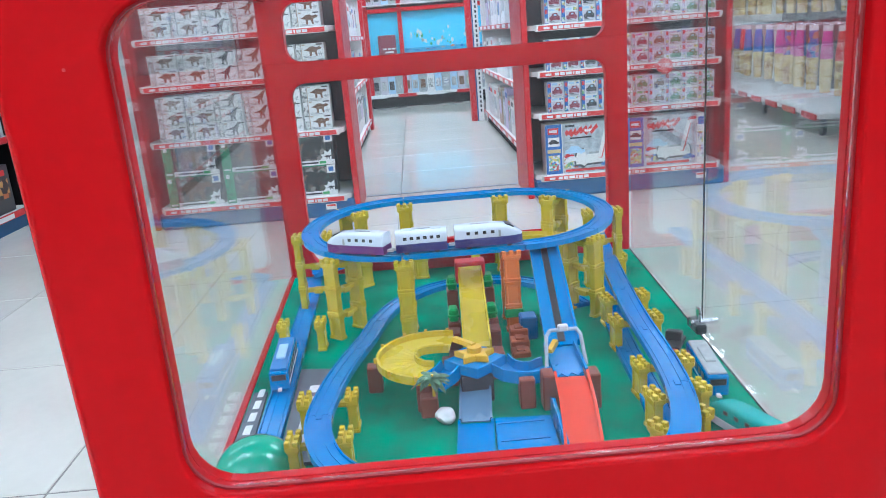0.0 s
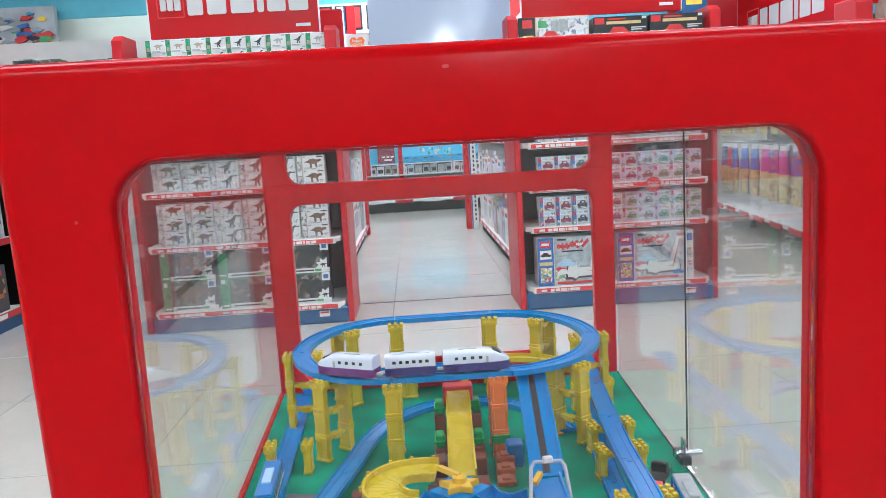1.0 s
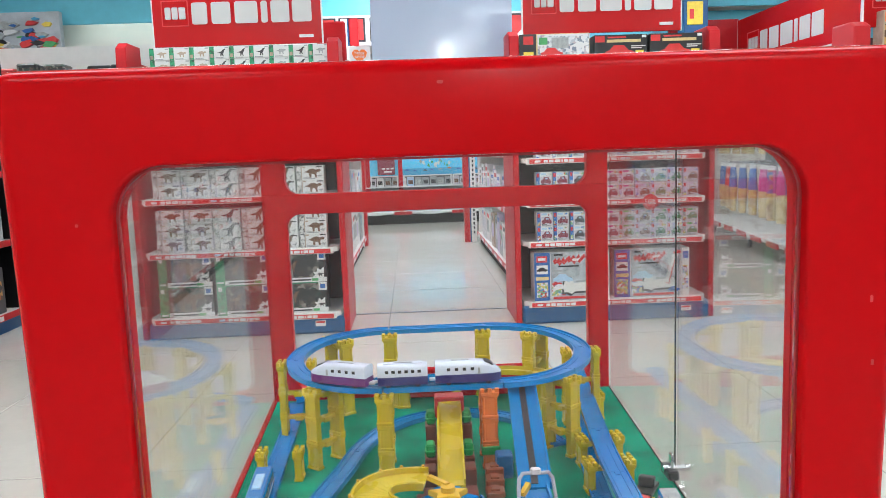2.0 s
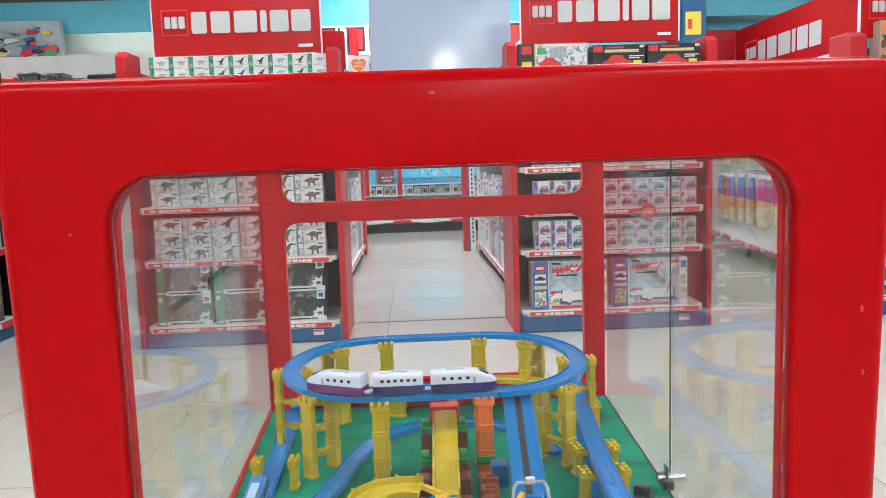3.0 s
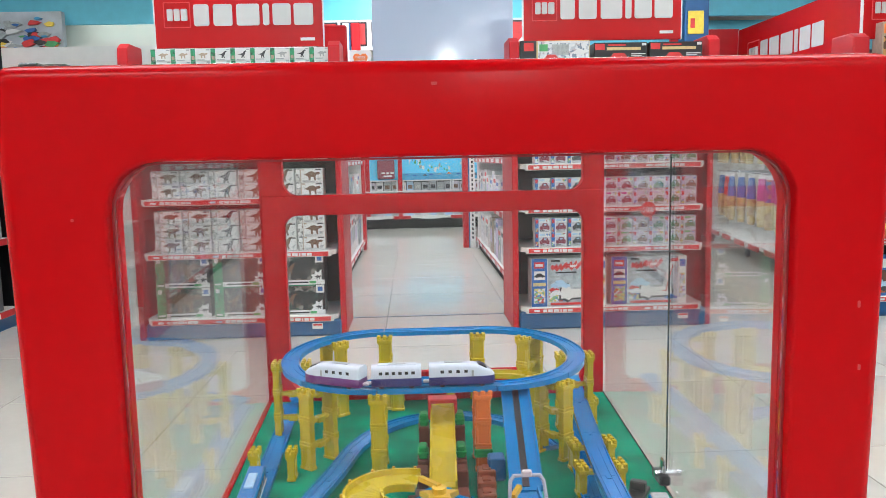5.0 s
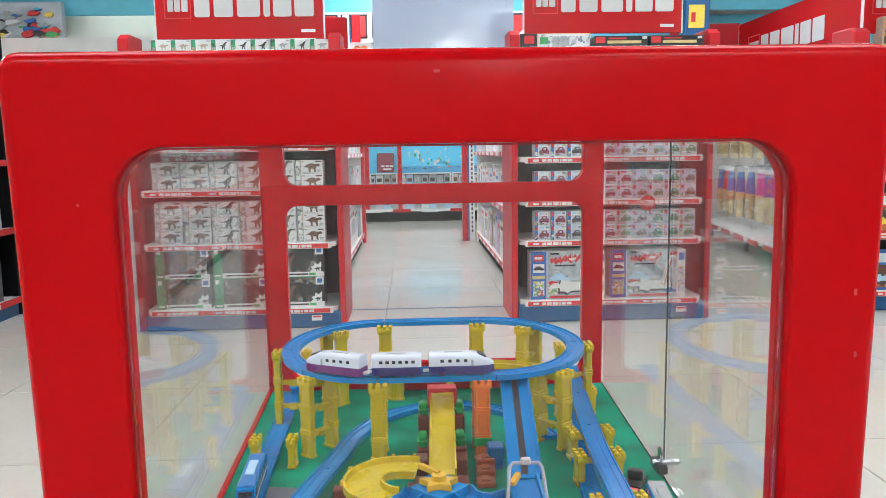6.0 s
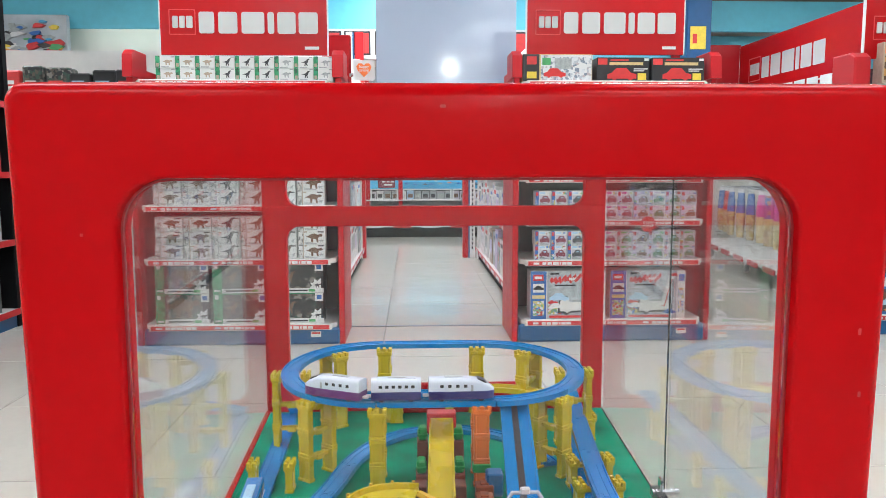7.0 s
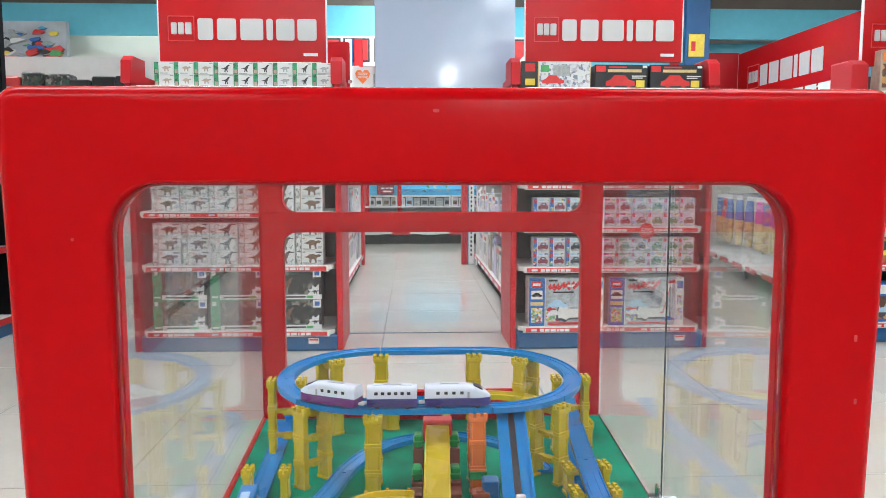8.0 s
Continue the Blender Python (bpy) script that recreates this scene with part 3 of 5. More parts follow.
def bullet_car(kind, label):
    """A toy express car along x; kind lead has its nose towards +x, tail towards -x."""
    t = thing("toy_train_car", label, "toy train", group="white toy train")
    L, w = (0.098, 0.0165) if kind == "middle" else (0.130, 0.0165)
    h0, hs, h1 = 0.006, 0.022, 0.046
    s = -1 if kind == "tail" else 1
    if kind == "middle":
        white = [body_ring(x, w, hs, h1, 0.008) for x in (-L / 2, L / 2)]
        skirt = [body_ring(x, w + 0.0006, h0, hs - 0.0002, 0.001) for x in (-L / 2, L / 2)]
    else:
        steps = [(-0.5, 1, 1), (0.12, 1, 1), (0.24, 0.99, 0.93), (0.33, 0.93, 0.74), (0.41, 0.80, 0.48), (0.47, 0.58, 0.24), (0.5, 0.34, 0.08)]
        white = [body_ring(s * u * L, w * a, hs, hs + (h1 - hs) * b + 0.001, min(0.008, 0.5 * ((h1 - hs) * b + 0.001))) for u, a, b in steps]
        skirt = [body_ring(s * u * L, w * a + 0.0006, h0, hs - 0.0002, 0.001) for u, a, b in steps]
    body = part("body", loft(bmesh.new(), white), TRAINW, t, "white plastic upper body", True)
    part("skirt", loft(bmesh.new(), skirt), PLUM if kind == "tail" else NAVY, t, "plum purple lower body" if kind == "tail" else "dark purple-blue lower body")
    lo, hi = (-L * 0.38, L * 0.40) if kind == "middle" else ((-L * 0.36, L * 0.12) if s > 0 else (-L * 0.12, L * 0.36))
    n = 6 if kind == "middle" else 4
    for k in range(n):
        x = lo + (hi - lo) * (k + 0.5) / n
        for sy in (-1, 1):
            part("window", bm_box(x - 0.0034, sy * (w - 0.0004), 0.0295, x + 0.0034, sy * (w + 0.0004), 0.0355, 0.0004), BLACK, t)
    part("roof_ridge", bm_box(lo, -0.008, h1 - 0.0005, hi, 0.008, h1 + 0.0014, 0.0006), TRAINW, t)
    part("roof_box", bm_box((lo + hi) / 2 - 0.018, -0.0055, h1 + 0.0012, (lo + hi) / 2 + 0.018, 0.0055, h1 + 0.003, 0.0006), GREYP, t)
    if kind != "middle":
        pts = [(s * 0.235 * L, 0.0466), (s * 0.335 * L, 0.0424), (s * 0.385 * L, 0.0372), (s * 0.30 * L, 0.0365)]
        part("windscreen", bm_prism(pts, -0.0118, 0.0118, "xz", bevel=0.0006), BLACK, t)
        part("door_line", bm_box(s * 0.16 * L - 0.0022, -w - 0.0005, 0.0225, s * 0.16 * L + 0.0022, w + 0.0005, 0.0345), GREYP, t)
    for x in (-0.3 * L, 0.3 * L):
        for sy in (-1, 1):
            part("wheel", bm_cyl((x, sy * 0.011, 0.0055), 0.0055, 0.004, "y", 14), BLACK, t)
    part("coupling", bm_box(-s * L / 2 - s * 0.012, -0.004, 0.008, -s * L / 2, 0.004, 0.013, 0.001), WHITE, t)
    return t


for kind, mid, lab in (("lead", 0.086, "white and purple toy express train front car with sloped nose"), ("middle", -0.043, "white and purple toy express train middle car with windows"), ("tail", -0.170, "white and purple toy express train rear car with sloped nose")):
    c = bullet_car(kind, lab)
    p, a = oval((OS + mid - 0.036) / LEN)
    c.matrix_basis = pose(p.x, p.y, p.z + 0.0092, 0, 0, math.degrees(a))


def tram(label, mbody, mroof, mstripe, at, rz, L=0.125):
    t = thing("toy_train_car", label, "toy train", at, rz)
    w = 0.0165
    part("body", bm_box(-L / 2, -w, 0.006, L / 2, w, 0.040, 0.003, seg=2), mbody, t)
    part("roof", bm_box(-L / 2 + 0.004, -w + 0.002, 0.0398, L / 2 - 0.004, w - 0.002, 0.0435, 0.0015), mroof, t)
    part("roof_vent", bm_box(-L * 0.2, -0.008, 0.0434, L * 0.2, 0.008, 0.0475, 0.001), LBLUE if mroof is BLUED else mroof, t)
    for k in range(5):
        x = -L * 0.38 + L * 0.76 * (k + 0.5) / 5
        for sy in (-1, 1):
            part("window", bm_box(x - 0.007, sy * (w - 0.0004), 0.024, x + 0.007, sy * (w + 0.0005), 0.033), BLACK, t)
    for sy in (-1, 1):
        part("stripe", bm_box(-L / 2 + 0.003, sy * (w - 0.0004), 0.016, L / 2 - 0.003, sy * (w + 0.0004), 0.0185), mstripe, t)
    part("end_window", bm_box(-L / 2 - 0.0005, -0.012, 0.024, -L / 2 + 0.001, 0.012, 0.034), BLACK, t)
    for x in (-0.3 * L, 0.3 * L):
        for sy in (-1, 1):
            part("wheel", bm_cyl((x, sy * 0.012, 0.0055), 0.0055, 0.004, "y", 14), BLACK, t)
    part("coupling", bm_box(-L / 2 - 0.01, -0.003, 0.008, -L / 2, 0.003, 0.011), WHITE, t)
    return t


tram("blue toy railcar with pale grey roof standing on a track", BLUEP, BLUED, WHITE, (-0.352, 1.475, T + 0.0092), 93, 0.15)
tram("blue toy railcar with dark windows standing on the board", BLUEP, GREYP, LBLUE, (0.349, 1.328, T + 0.0005), 84, 0.135)


# ---- shop fixtures ----
def lip_strip(parent, x0, x1, y, z, h=0.036):
    """A white shelf edge that holds a red printed price strip with groups of plain white bars."""
    lip = part("shelf_lip", bm_box(x0, y, z, x1, y + 0.012, z + h, 0.004), SHELFW, parent, "white shelf edge")
    part("price_strip", bm_box(x0 + 0.004, y - 0.0025, z + 0.004, x1 - 0.004, y - 0.0004, z + h - 0.007), REDP, lip, "red printed strip")
    n = max(2, int((x1 - x0) / 0.26))
    w = (x1 - x0 - 0.03) / n
    for k in range(n):
        a = x0 + 0.015 + w * k
        part("strip_print", bm_box(a + w * 0.06, y - 0.0034, z + 0.010, a + w * 0.16, y - 0.0026, z + h - 0.014), LBLUE if k % 2 else WHITE, lip)
        bars = bmesh.new()
        for u, v in ((0.22, 0.29), (0.31, 0.39), (0.41, 0.51), (0.53, 0.555), (0.575, 0.65), (0.665, 0.75)):
            bm_box(a + w * u, y - 0.0034, z + 0.008, a + w * v, y - 0.0026, z + h - 0.012, 0, bars)
        part("strip_bars", bars, WHITE, lip, "row of plain white bars")
    for x in (x0, x1):
        part("lip_corner", bm_cyl((x, y + 0.012, z + h / 2), 0.012, h, "z", 14), SHELFW, lip)


def gondola(x0, x1, y, lips, label, posts=True):
    """A red end shelving unit facing the case, with a blue plinth and rounded white shelves."""
    g = thing("shelving_unit", label, "shelf", group="end shelving units")
    part("plinth", bm_box(x0 + 0.04, y + 0.02, 0.0, x1 - 0.03, y + 0.48, lips[0], 0.012), BLUEB, g, "blue metal plinth")
    part("back_panel", bm_box(x0 + 0.04, y + 0.46, lips[0], x1 - 0.03, y + 0.475, 1.66), DGREY, g, "dark back panel")
    lab = part("price_label", bm_box(x1 - 0.20, y + 0.0175, 0.045, x1 - 0.14, y + 0.0195, 0.078), WHITE, g, "small white price label")
    part("label_print", bm_box(x1 - 0.195, y + 0.0165, 0.064, x1 - 0.145, y + 0.0174, 0.074), REDP, lab)
    for x in (x0, x1 - 0.035) if posts else ():
        part("side_post", bm_box(x, y + 0.03, 0.0, x + 0.035, y + 0.50, 1.60, 0.005), REDM, g, "red side upright")
        part("top_bracket", bm_prism([(y + 0.0, 1.535), (y + 0.25, 1.535), (y + 0.25, 1.69), (y + 0.06, 1.69), (y + 0.012, 1.66)], x - 0.012 if x == x0 else x - 0.015, x + 0.045 if x == x0 else x + 0.05, "yz", bevel=0.006), REDM, g, "red rounded end bracket")
    for z in lips + [1.49]:
        s = part("shelf", bm_prism([(x0 + 0.05, y + 0.46), (x1 - 0.05, y + 0.46), (x1 - 0.05, y + 0.05), (x1 - 0.09, y + 0.01), (x0 + 0.09, y + 0.01), (x0 + 0.05, y + 0.05)], z + 0.001, z + 0.028, "xy"), SHELFW, g, "white metal shelf")
        lip_strip(g, x0 + 0.085, x1 - 0.085, y - 0.003, z - 0.006)
    return g


GY = 4.527
LL, RL = [0.098, 0.478, 0.787, 1.035], [0.108, 0.462, 0.695, 0.945]
gondola(-1.655, -0.455, GY, LL, "red end shelving unit full of boxed toy dinosaurs")
gondola(0.525, 1.705, GY, RL, "red end shelving unit full of boxed toy vehicles")


def sign(x0, x1, y, z0, z1, label, at=None, rz=0, tx=0.0, tw=None, tk=1.0, tz=0.178):
    """A red header board; its emblem and lettering are plain white shapes."""
    t = thing("header_sign", label, "sign", group="red header signs")
    part("board", bm_box(x0, y, z0, x1, y + 0.02, z1, 0.002), SIGNRED, t)
    for x in (x0, x1 - 0.004):
        part("edge", bm_box(x - 0.0015, y - 0.001, z0 - 0.001, x + 0.0055, y + 0.021, z1 + 0.001), WHITE, t)
    x0, w = x0 + tx, tw or x1 - x0
    ez = z0 + tz
    part("emblem", bm_frame(rrect(x0 + 0.058 * w, ez - 0.068 * tk, x0 + 0.215 * w, ez + 0.072 * tk, 0.004, 2), rrect(x0 + 0.063 * w, ez - 0.063 * tk, x0 + 0.210 * w, ez + 0.067 * tk, 0.003, 2), y - 0.003, y - 0.0004), REDP, t)
    for a, b in ((0.078, 0.112), (0.119, 0.153), (0.160, 0.198)):
        part("emblem_bar", bm_box(x0 + a * w, y - 0.004, ez - 0.03 * tk, x0 + b * w, y - 0.0006, ez + 0.035 * tk, 0.004), VINYL, t)
    for a, b in ((0.235, 0.325), (0.350, 0.462), (0.487, 0.622), (0.642, 0.680), (0.700, 0.808), (0.826, 0.940)):
        part("letter_block", bm_prism(rrect(x0 + a * w, ez - 0.060 * tk, x0 + b * w, ez + 0.058 * tk, 0.012, 3), y - 0.005, y - 0.0006, "xz"), VINYL, t, "plain white block shape")
    part("small_bar", bm_box(x0 + 0.86 * w, y - 0.003, z0 + 0.032, x0 + 0.945 * w, y - 0.0006, z0 + 0.048), WHITE, t)
    if at:
        t.matrix_basis = pose(*at, 0, 0, rz)
    return t


sign(-1.468, -0.528, GY + 0.06, 1.662, 2.10, "red header sign with white block shapes above a shelf")
sign(0.598, 1.515, GY + 0.06, 1.672, 2.11, "red header sign with white block shapes above a shelf")

hp = thing("blank_sign", "glossy white blank panel hanging above the aisle", "panel")
part("board", bm_prism(rrect(-0.30, 1.5, 0.665, 2.75, 0.02, 4), 5.5, 5.58, "xz", bevel=0.004), PANELW, hp)
for x in (-0.15, 0.5):
    part("hanger", bm_cyl((x, 5.54, 2.92), 0.008, 0.362, "z", 10), STEEL, hp)

# ---- toy slide set in the middle of the board ----
TROUGH = [(-0.024, 0), (0.024, 0), (0.024, 0.016), (0.0205, 0.016), (0.0205, 0.004), (-0.0205, 0.004), (-0.0205, 0.016), (-0.024, 0.016)]


def scaled(profile, k, kz=1.0):
    return [(u * k, v * kz) for u, v in profile]


slide = thing("toy_slide", "yellow plastic toy slide with red gate on brown supports", "toy slide")
line = smooth_path([(-0.010, 1.70, 0.514), (-0.012, 1.65, 0.506), (-0.017, 1.52, 0.479), (-0.021, 1.405, 0.462)])
part("chute", bm_sweep(line, TROUGH), YEL, slide, "yellow chute")
gate = bm_box(-0.041, 1.650, 0.497, -0.0345, 1.682, 0.536, 0.002)
bm_box(0.0115, 1.650, 0.497, 0.018, 1.682, 0.536, 0.002, gate)
bm_box(-0.041, 1.650, 0.531, 0.018, 1.682, 0.540, 0.002, gate)
part("gate", gate, REDP, slide, "red gate over the chute's top")
for sx in (-1, 1):
    for y, h, g in ((1.66, 0.080, 1), (1.565, 0.050, 1), (1.50, 0.055, 0), (1.42, 0.045, 0)):
        x = -0.013 - (1.69 - y) * 0.035 + sx * 0.036
        bm = bm_box(x - 0.011, y - 0.018, T, x + 0.011, y + 0.018, T + h, 0.002)
        bm_box(x - 0.0125, y - 0.02, T, x + 0.0125, y + 0.02, T + 0.008, 0.001, bm)
        part("support", bm, BROWN, slide, "brown ribbed support")
        if g:
            bm = bm_box(x - 0.0085, y - 0.014, T + h + 0.0005, x + 0.0085, y + 0.014, T + h + 0.026, 0.003)
            bm_box(x - 0.0105, y - 0.016, T + h + 0.010, x + 0.0105, y + 0.016, T + h + 0.015, 0.001, bm)
            part("green_block", bm, GREENP, slide, "green block")

slide.location.x = 0.010

spiral = thing("spiral_chute", "yellow plastic spiral chute on brown blocks", "toy slide")
cx, cy = -0.113, 1.378
turns = smooth_path([(-0.055, 1.420, T + 0.062), (-0.085, 1.424, T + 0.062), (-0.118, 1.419, T + 0.061), (-0.140, 1.402, T + 0.058), (-0.147, 1.377, T + 0.055), (-0.136, 1.353, T + 0.051), (-0.112, 1.340, T + 0.047), (-0.086, 1.340, T + 0.043)], 0.008)
part("chute", bm_sweep(turns, scaled(TROUGH, 1.42, 0.85)), YEL, spiral, "curled yellow chute")
knobs = bmesh.new()
for p, q in list(zip(turns, turns[1:]))[1::3]:
    side = (q - p).cross(Vector((0, 0, 1))).normalized()
    bm_box(*(p - side * -0.0352 + Vector((-0.0025, -0.0025, 0.008))), *(p - side * -0.0352 + Vector((0.0025, 0.0025, 0.016))), 0.0, knobs)
part("rim_studs", knobs, YELD, spiral)
for x, y in ((-0.187, 1.40), (-0.06, 1.40), (-0.105, 1.318)):
    part("block", bm_box(x - 0.012, y - 0.013, T, x + 0.012, y + 0.013, T + 0.046, 0.002), BROWN, spiral, "brown block")
part("green_block", bm_box(cx - 0.004, cy - 0.012, T, cx + 0.026, cy + 0.012, T + 0.04, 0.003), GREENP, spiral, "green block")

hub = thing("toy_junction", "blue plastic junction with a yellow star turner on grey ramp", "toy junction")
hx, hy = -0.020, 1.352
part("hub_base", bm_prism([(hx + r * math.cos(radians(a)), hy + r * math.sin(radians(a))) for a, r in ((0, .05), (30, .032), (60, .045), (90, .05), (120, .045), (150, .032), (180, .05), (225, .036), (270, .046), (315, .036))], T + 0.048, T + 0.066, "xy", bevel=0.002), BLUEP, hub, "blue hub")
star = []
for k in range(10):
    a, r = radians(18 + 36 * k), (0.034 if k % 2 == 0 else 0.018)
    star.append((hx + r * math.cos(a), hy - 0.004 + r * math.sin(a) * 0.9))
st = bm_prism(star, T + 0.0665, T + 0.078, "xy", bevel=0.002)
bm_cyl((hx, hy - 0.004, T + 0.082), 0.012, 0.01, "z", 18, st)
part("star_turner", st, YELD, hub, "orange-yellow star shaped turner")
part("pointer", bm_sweep([(hx, hy, T + 0.083), (hx - 0.03, hy + 0.035, T + 0.083)], [(-0.006, 0), (0.006, 0), (0.004, 0.007), (-0.004, 0.007)]), YELD, hub)
arm_r = smooth_path([(hx + 0.035, hy - 0.002, T + 0.046), (0.03, 1.325, T + 0.040), (0.065, 1.318, T + 0.036), (0.098, 1.335, T + 0.036)])
part("side_arm", bm_sweep(arm_r, scaled(TROUGH, 0.85, 1.3)), BLUEP, hub, "blue side chute")
arm_l = smooth_path([(hx - 0.035, hy - 0.004, T + 0.046), (-0.068, 1.335, T + 0.038), (-0.09, 1.318, T + 0.034)])
part("side_arm", bm_sweep(arm_l, scaled(TROUGH, 0.85, 1.3)), BLUEP, hub, "blue side chute")
part("tunnel", bm_box(hx - 0.026, hy - 0.03, T, hx + 0.026, hy + 0.02, T + 0.047, 0.002), DGREY, hub, "dark grey tunnel")
part("ramp", bm_sweep([(hx - 0.003, hy - 0.02, T + 0.022), (-0.030, 1.255, T + 0.003)], scaled(TROUGH, 1.05, 0.5)), SLATE, hub, "blue-grey ramp")
for x in (0.055,):
    part("support", bm_box(x - 0.012, 1.285, T, x + 0.012, 1.315, T + 0.05, 0.002), BROWN, hub, "brown support")

plate = thing("toy_base_plate", "bright blue plastic base plate with a track strip", "toy base")
part("strip", bm_sweep([(-0.030, 1.252, T + 0.0005), (-0.050, 0.98, T + 0.0005)], scaled(TROUGH, 1.12, 0.55)), BLUEP, plate)
part("plate", bm_prism([(-0.002, 1.248), (0.082, 1.242), (0.076, 1.0), (-0.016, 1.0)], T + 0.0005, T + 0.012, "xy", bevel=0.002), BLUEP, plate)
part("side_wall", bm_prism([(1.262, T), (1.255, T + 0.034), (1.235, T + 0.042), (1.10, T + 0.022), (1.08, T)], 0.0835, 0.089, "yz", bevel=0.001), BLUEP, plate)
for k in range(3):
    part("rib", bm_box(0.0, 1.225 - k * 0.05, T + 0.0121, 0.07, 1.2275 - k * 0.05, T + 0.0135), BLUED, plate)

ramp = thing("long_ramp", "long blue plastic ramp with a black stripe", "toy ramp")
part("deck", bm_sweep([(0.139, 1.66, 0.556), (0.133, 1.57, 0.532), (0.121, 1.375, 0.466)], scaled(TROUGH, 1.18, 0.9)), BLUEP, ramp, "blue deck")
part("stripe", bm_sweep([(0.139, 1.655, 0.5605), (0.133, 1.57, 0.5368), (0.121, 1.38, 0.4725)], [(-0.006, 0), (0.006, 0), (0.006, 0.0012), (-0.006, 0.0012)]), BLACK, ramp, "black rubber stripe")
for y, h in ((1.625, 0.13), (1.50, 0.088)):
    x = 0.121 + (y - 1.375) * 0.063
    part("leg", bm_box(x - 0.014, y - 0.01, T, x + 0.014, y + 0.01, T + h, 0.002), BLUED, ramp, "blue leg")
bx = bm_box(0.083, 1.555, T, 0.112, 1.59, T + 0.045, 0.002)
for k in range(4):
    bm_box(0.0815, 1.557 + 0.0085 * k, T + 0.004, 0.1135, 1.561 + 0.0085 * k, T + 0.043, 0, bx)
solid("ribbed_box", bx, BLUED, "small ribbed blue plastic box beside the ramp", "toy box")

ramp.location.x = 0.006

chute = thing("water_chute", "orange-red plastic chute with blue wave top and white arch", "toy slide")
part("upper_chute", bm_sweep([(0.121, 1.372, 0.462), (0.122, 1.285, 0.452)], scaled(TROUGH, 1.1, 1.0)), BLUEP, chute, "blue wave-edged top")
wave = [(0.096 + 0.05 * k / 12, 1.285 - 0.006 * math.sin(k * 1.6)) for k in range(13)]
part("wave_edge", bm_prism([(0.146, 1.30), (0.096, 1.30)] + wave, 0.4568, 0.4582, "xy"), BLUEP, chute)
part("lower_chute", bm_sweep(smooth_path([(0.122, 1.284, 0.4515), (0.117, 1.21, 0.438), (0.106, 1.12, 0.424), (0.092, 1.03, 0.412)]), scaled(TROUGH, 1.1, 1.0)), ORED, chute, "glossy orange-red chute")
for x, y in ((0.088, 1.29), (0.154, 1.283)):
    part("support", bm_box(x - 0.011, y - 0.016, T, x + 0.011, y + 0.016, T + 0.058, 0.002), BROWN, chute, "brown support")
arch = bmesh.new()
ap = [(0.090, 1.315, T + 0.055), (0.094, 1.33, T + 0.10), (0.100, 1.333, T + 0.108), (0.142, 1.333, T + 0.108), (0.148, 1.33, T + 0.10), (0.153, 1.315, T + 0.055)]
for a, b in zip(ap, ap[1:]):
    a, b = Vector(a), Vector(b)
    m = (b - a).to_track_quat("Z", "Y").to_matrix().to_4x4()
    bmesh.ops.create_cone(arch, cap_ends=True, segments=10, radius1=0.003, radius2=0.003, depth=(b - a).length + 0.003, matrix=Matrix.Translation((a + b) / 2) @ m)
part("arch", arch, FROST, chute, "white plastic arch")
part("tab", bm_box(0.113, 1.328, T + 0.106, 0.129, 1.337, T + 0.117, 0.002), WHITE, chute)
part("pointer", bm_sweep([(0.098, 1.328, T + 0.072), (0.112, 1.352, T + 0.078)], [(-0.005, 0), (0.005, 0), (0.004, 0.007), (-0.004, 0.007)]), YELD, chute)

# brown stepped blocks and green band by the orange pier
steps = thing("stepped_blocks", "brown plastic stepped blocks beside the orange pier", "toy blocks")
for k in range(3):
    part("block", bm_box(0.054 + 0.003 * k, 1.475 + 0.036 * k, T, 0.088 + 0.003 * k, 1.505 + 0.036 * k, T + 0.011 + 0.007 * k, 0.002), RUST, steps)
    part("stud", bm_box(0.063 + 0.003 * k, 1.480 + 0.036 * k, T + 0.0112 + 0.007 * k, 0.079 + 0.003 * k, 1.500 + 0.036 * k, T + 0.015 + 0.007 * k, 0.001), RUST, steps)
solid("green_band", bm_box(0.058, 1.600, T + 0.030, 0.094, 1.6225, T + 0.047, 0.0015), GREENP, "green plastic band clipped on the orange pier", "toy block")

arc = [(0.135 + 0.115 * math.cos(radians(a)), 1.86 + 0.10 * math.sin(radians(a)), T + 0.088) for a in range(170, 29, -8)]
yc = thing("yellow_arch_track", "yellow plastic curved track at the back of the layout", "toy track")
part("track_piece", bm_sweep(arc, scaled(TROUGH, 0.85, 0.7)), YEL, yc)
for i in (1, -2):
    x, y, z = arc[i]
    part("leg", bm_box(x - 0.009, y - 0.009, T, x + 0.009, y + 0.009, z + 0.001, 0.002), YEL, yc)

# road plate by the left track
road = thing("toy_road_plate", "grey plastic road plate with white lane marks", "toy road")
part("slab", bm_prism([(-0.328, 1.50), (-0.268, 1.49), (-0.262, 1.18), (-0.318, 1.18)], T + 0.0005, T + 0.006, "xy"), ASPH, road)
part("slab", bm_prism([(-0.398, 1.42), (-0.375, 1.42), (-0.362, 1.18), (-0.393, 1.18)], T + 0.0005, T + 0.006, "xy"), ASPH, road)
for k in range(6):
    y = 1.19 + 0.042 * k
    part("lane_mark", bm_box(-0.302, y, T + 0.0061, -0.286, y + 0.026, T + 0.0068), WHITE, road)
    part("lane_mark", bm_box(-0.386 - 0.0006 * k, y, T + 0.0061, -0.374 - 0.001 * k, y + 0.028, T + 0.0068), WHITE, road)
part("kerb", bm_box(-0.2685, 1.18, T + 0.0061, -0.264, 1.49, T + 0.009), WHITE, road)
bd = bmesh.new()
bmesh.ops.create_uvsphere(bd, u_segments=32, v_segments=16, radius=0.058, matrix=Matrix.Diagonal((1, 1, 0.85, 1)))
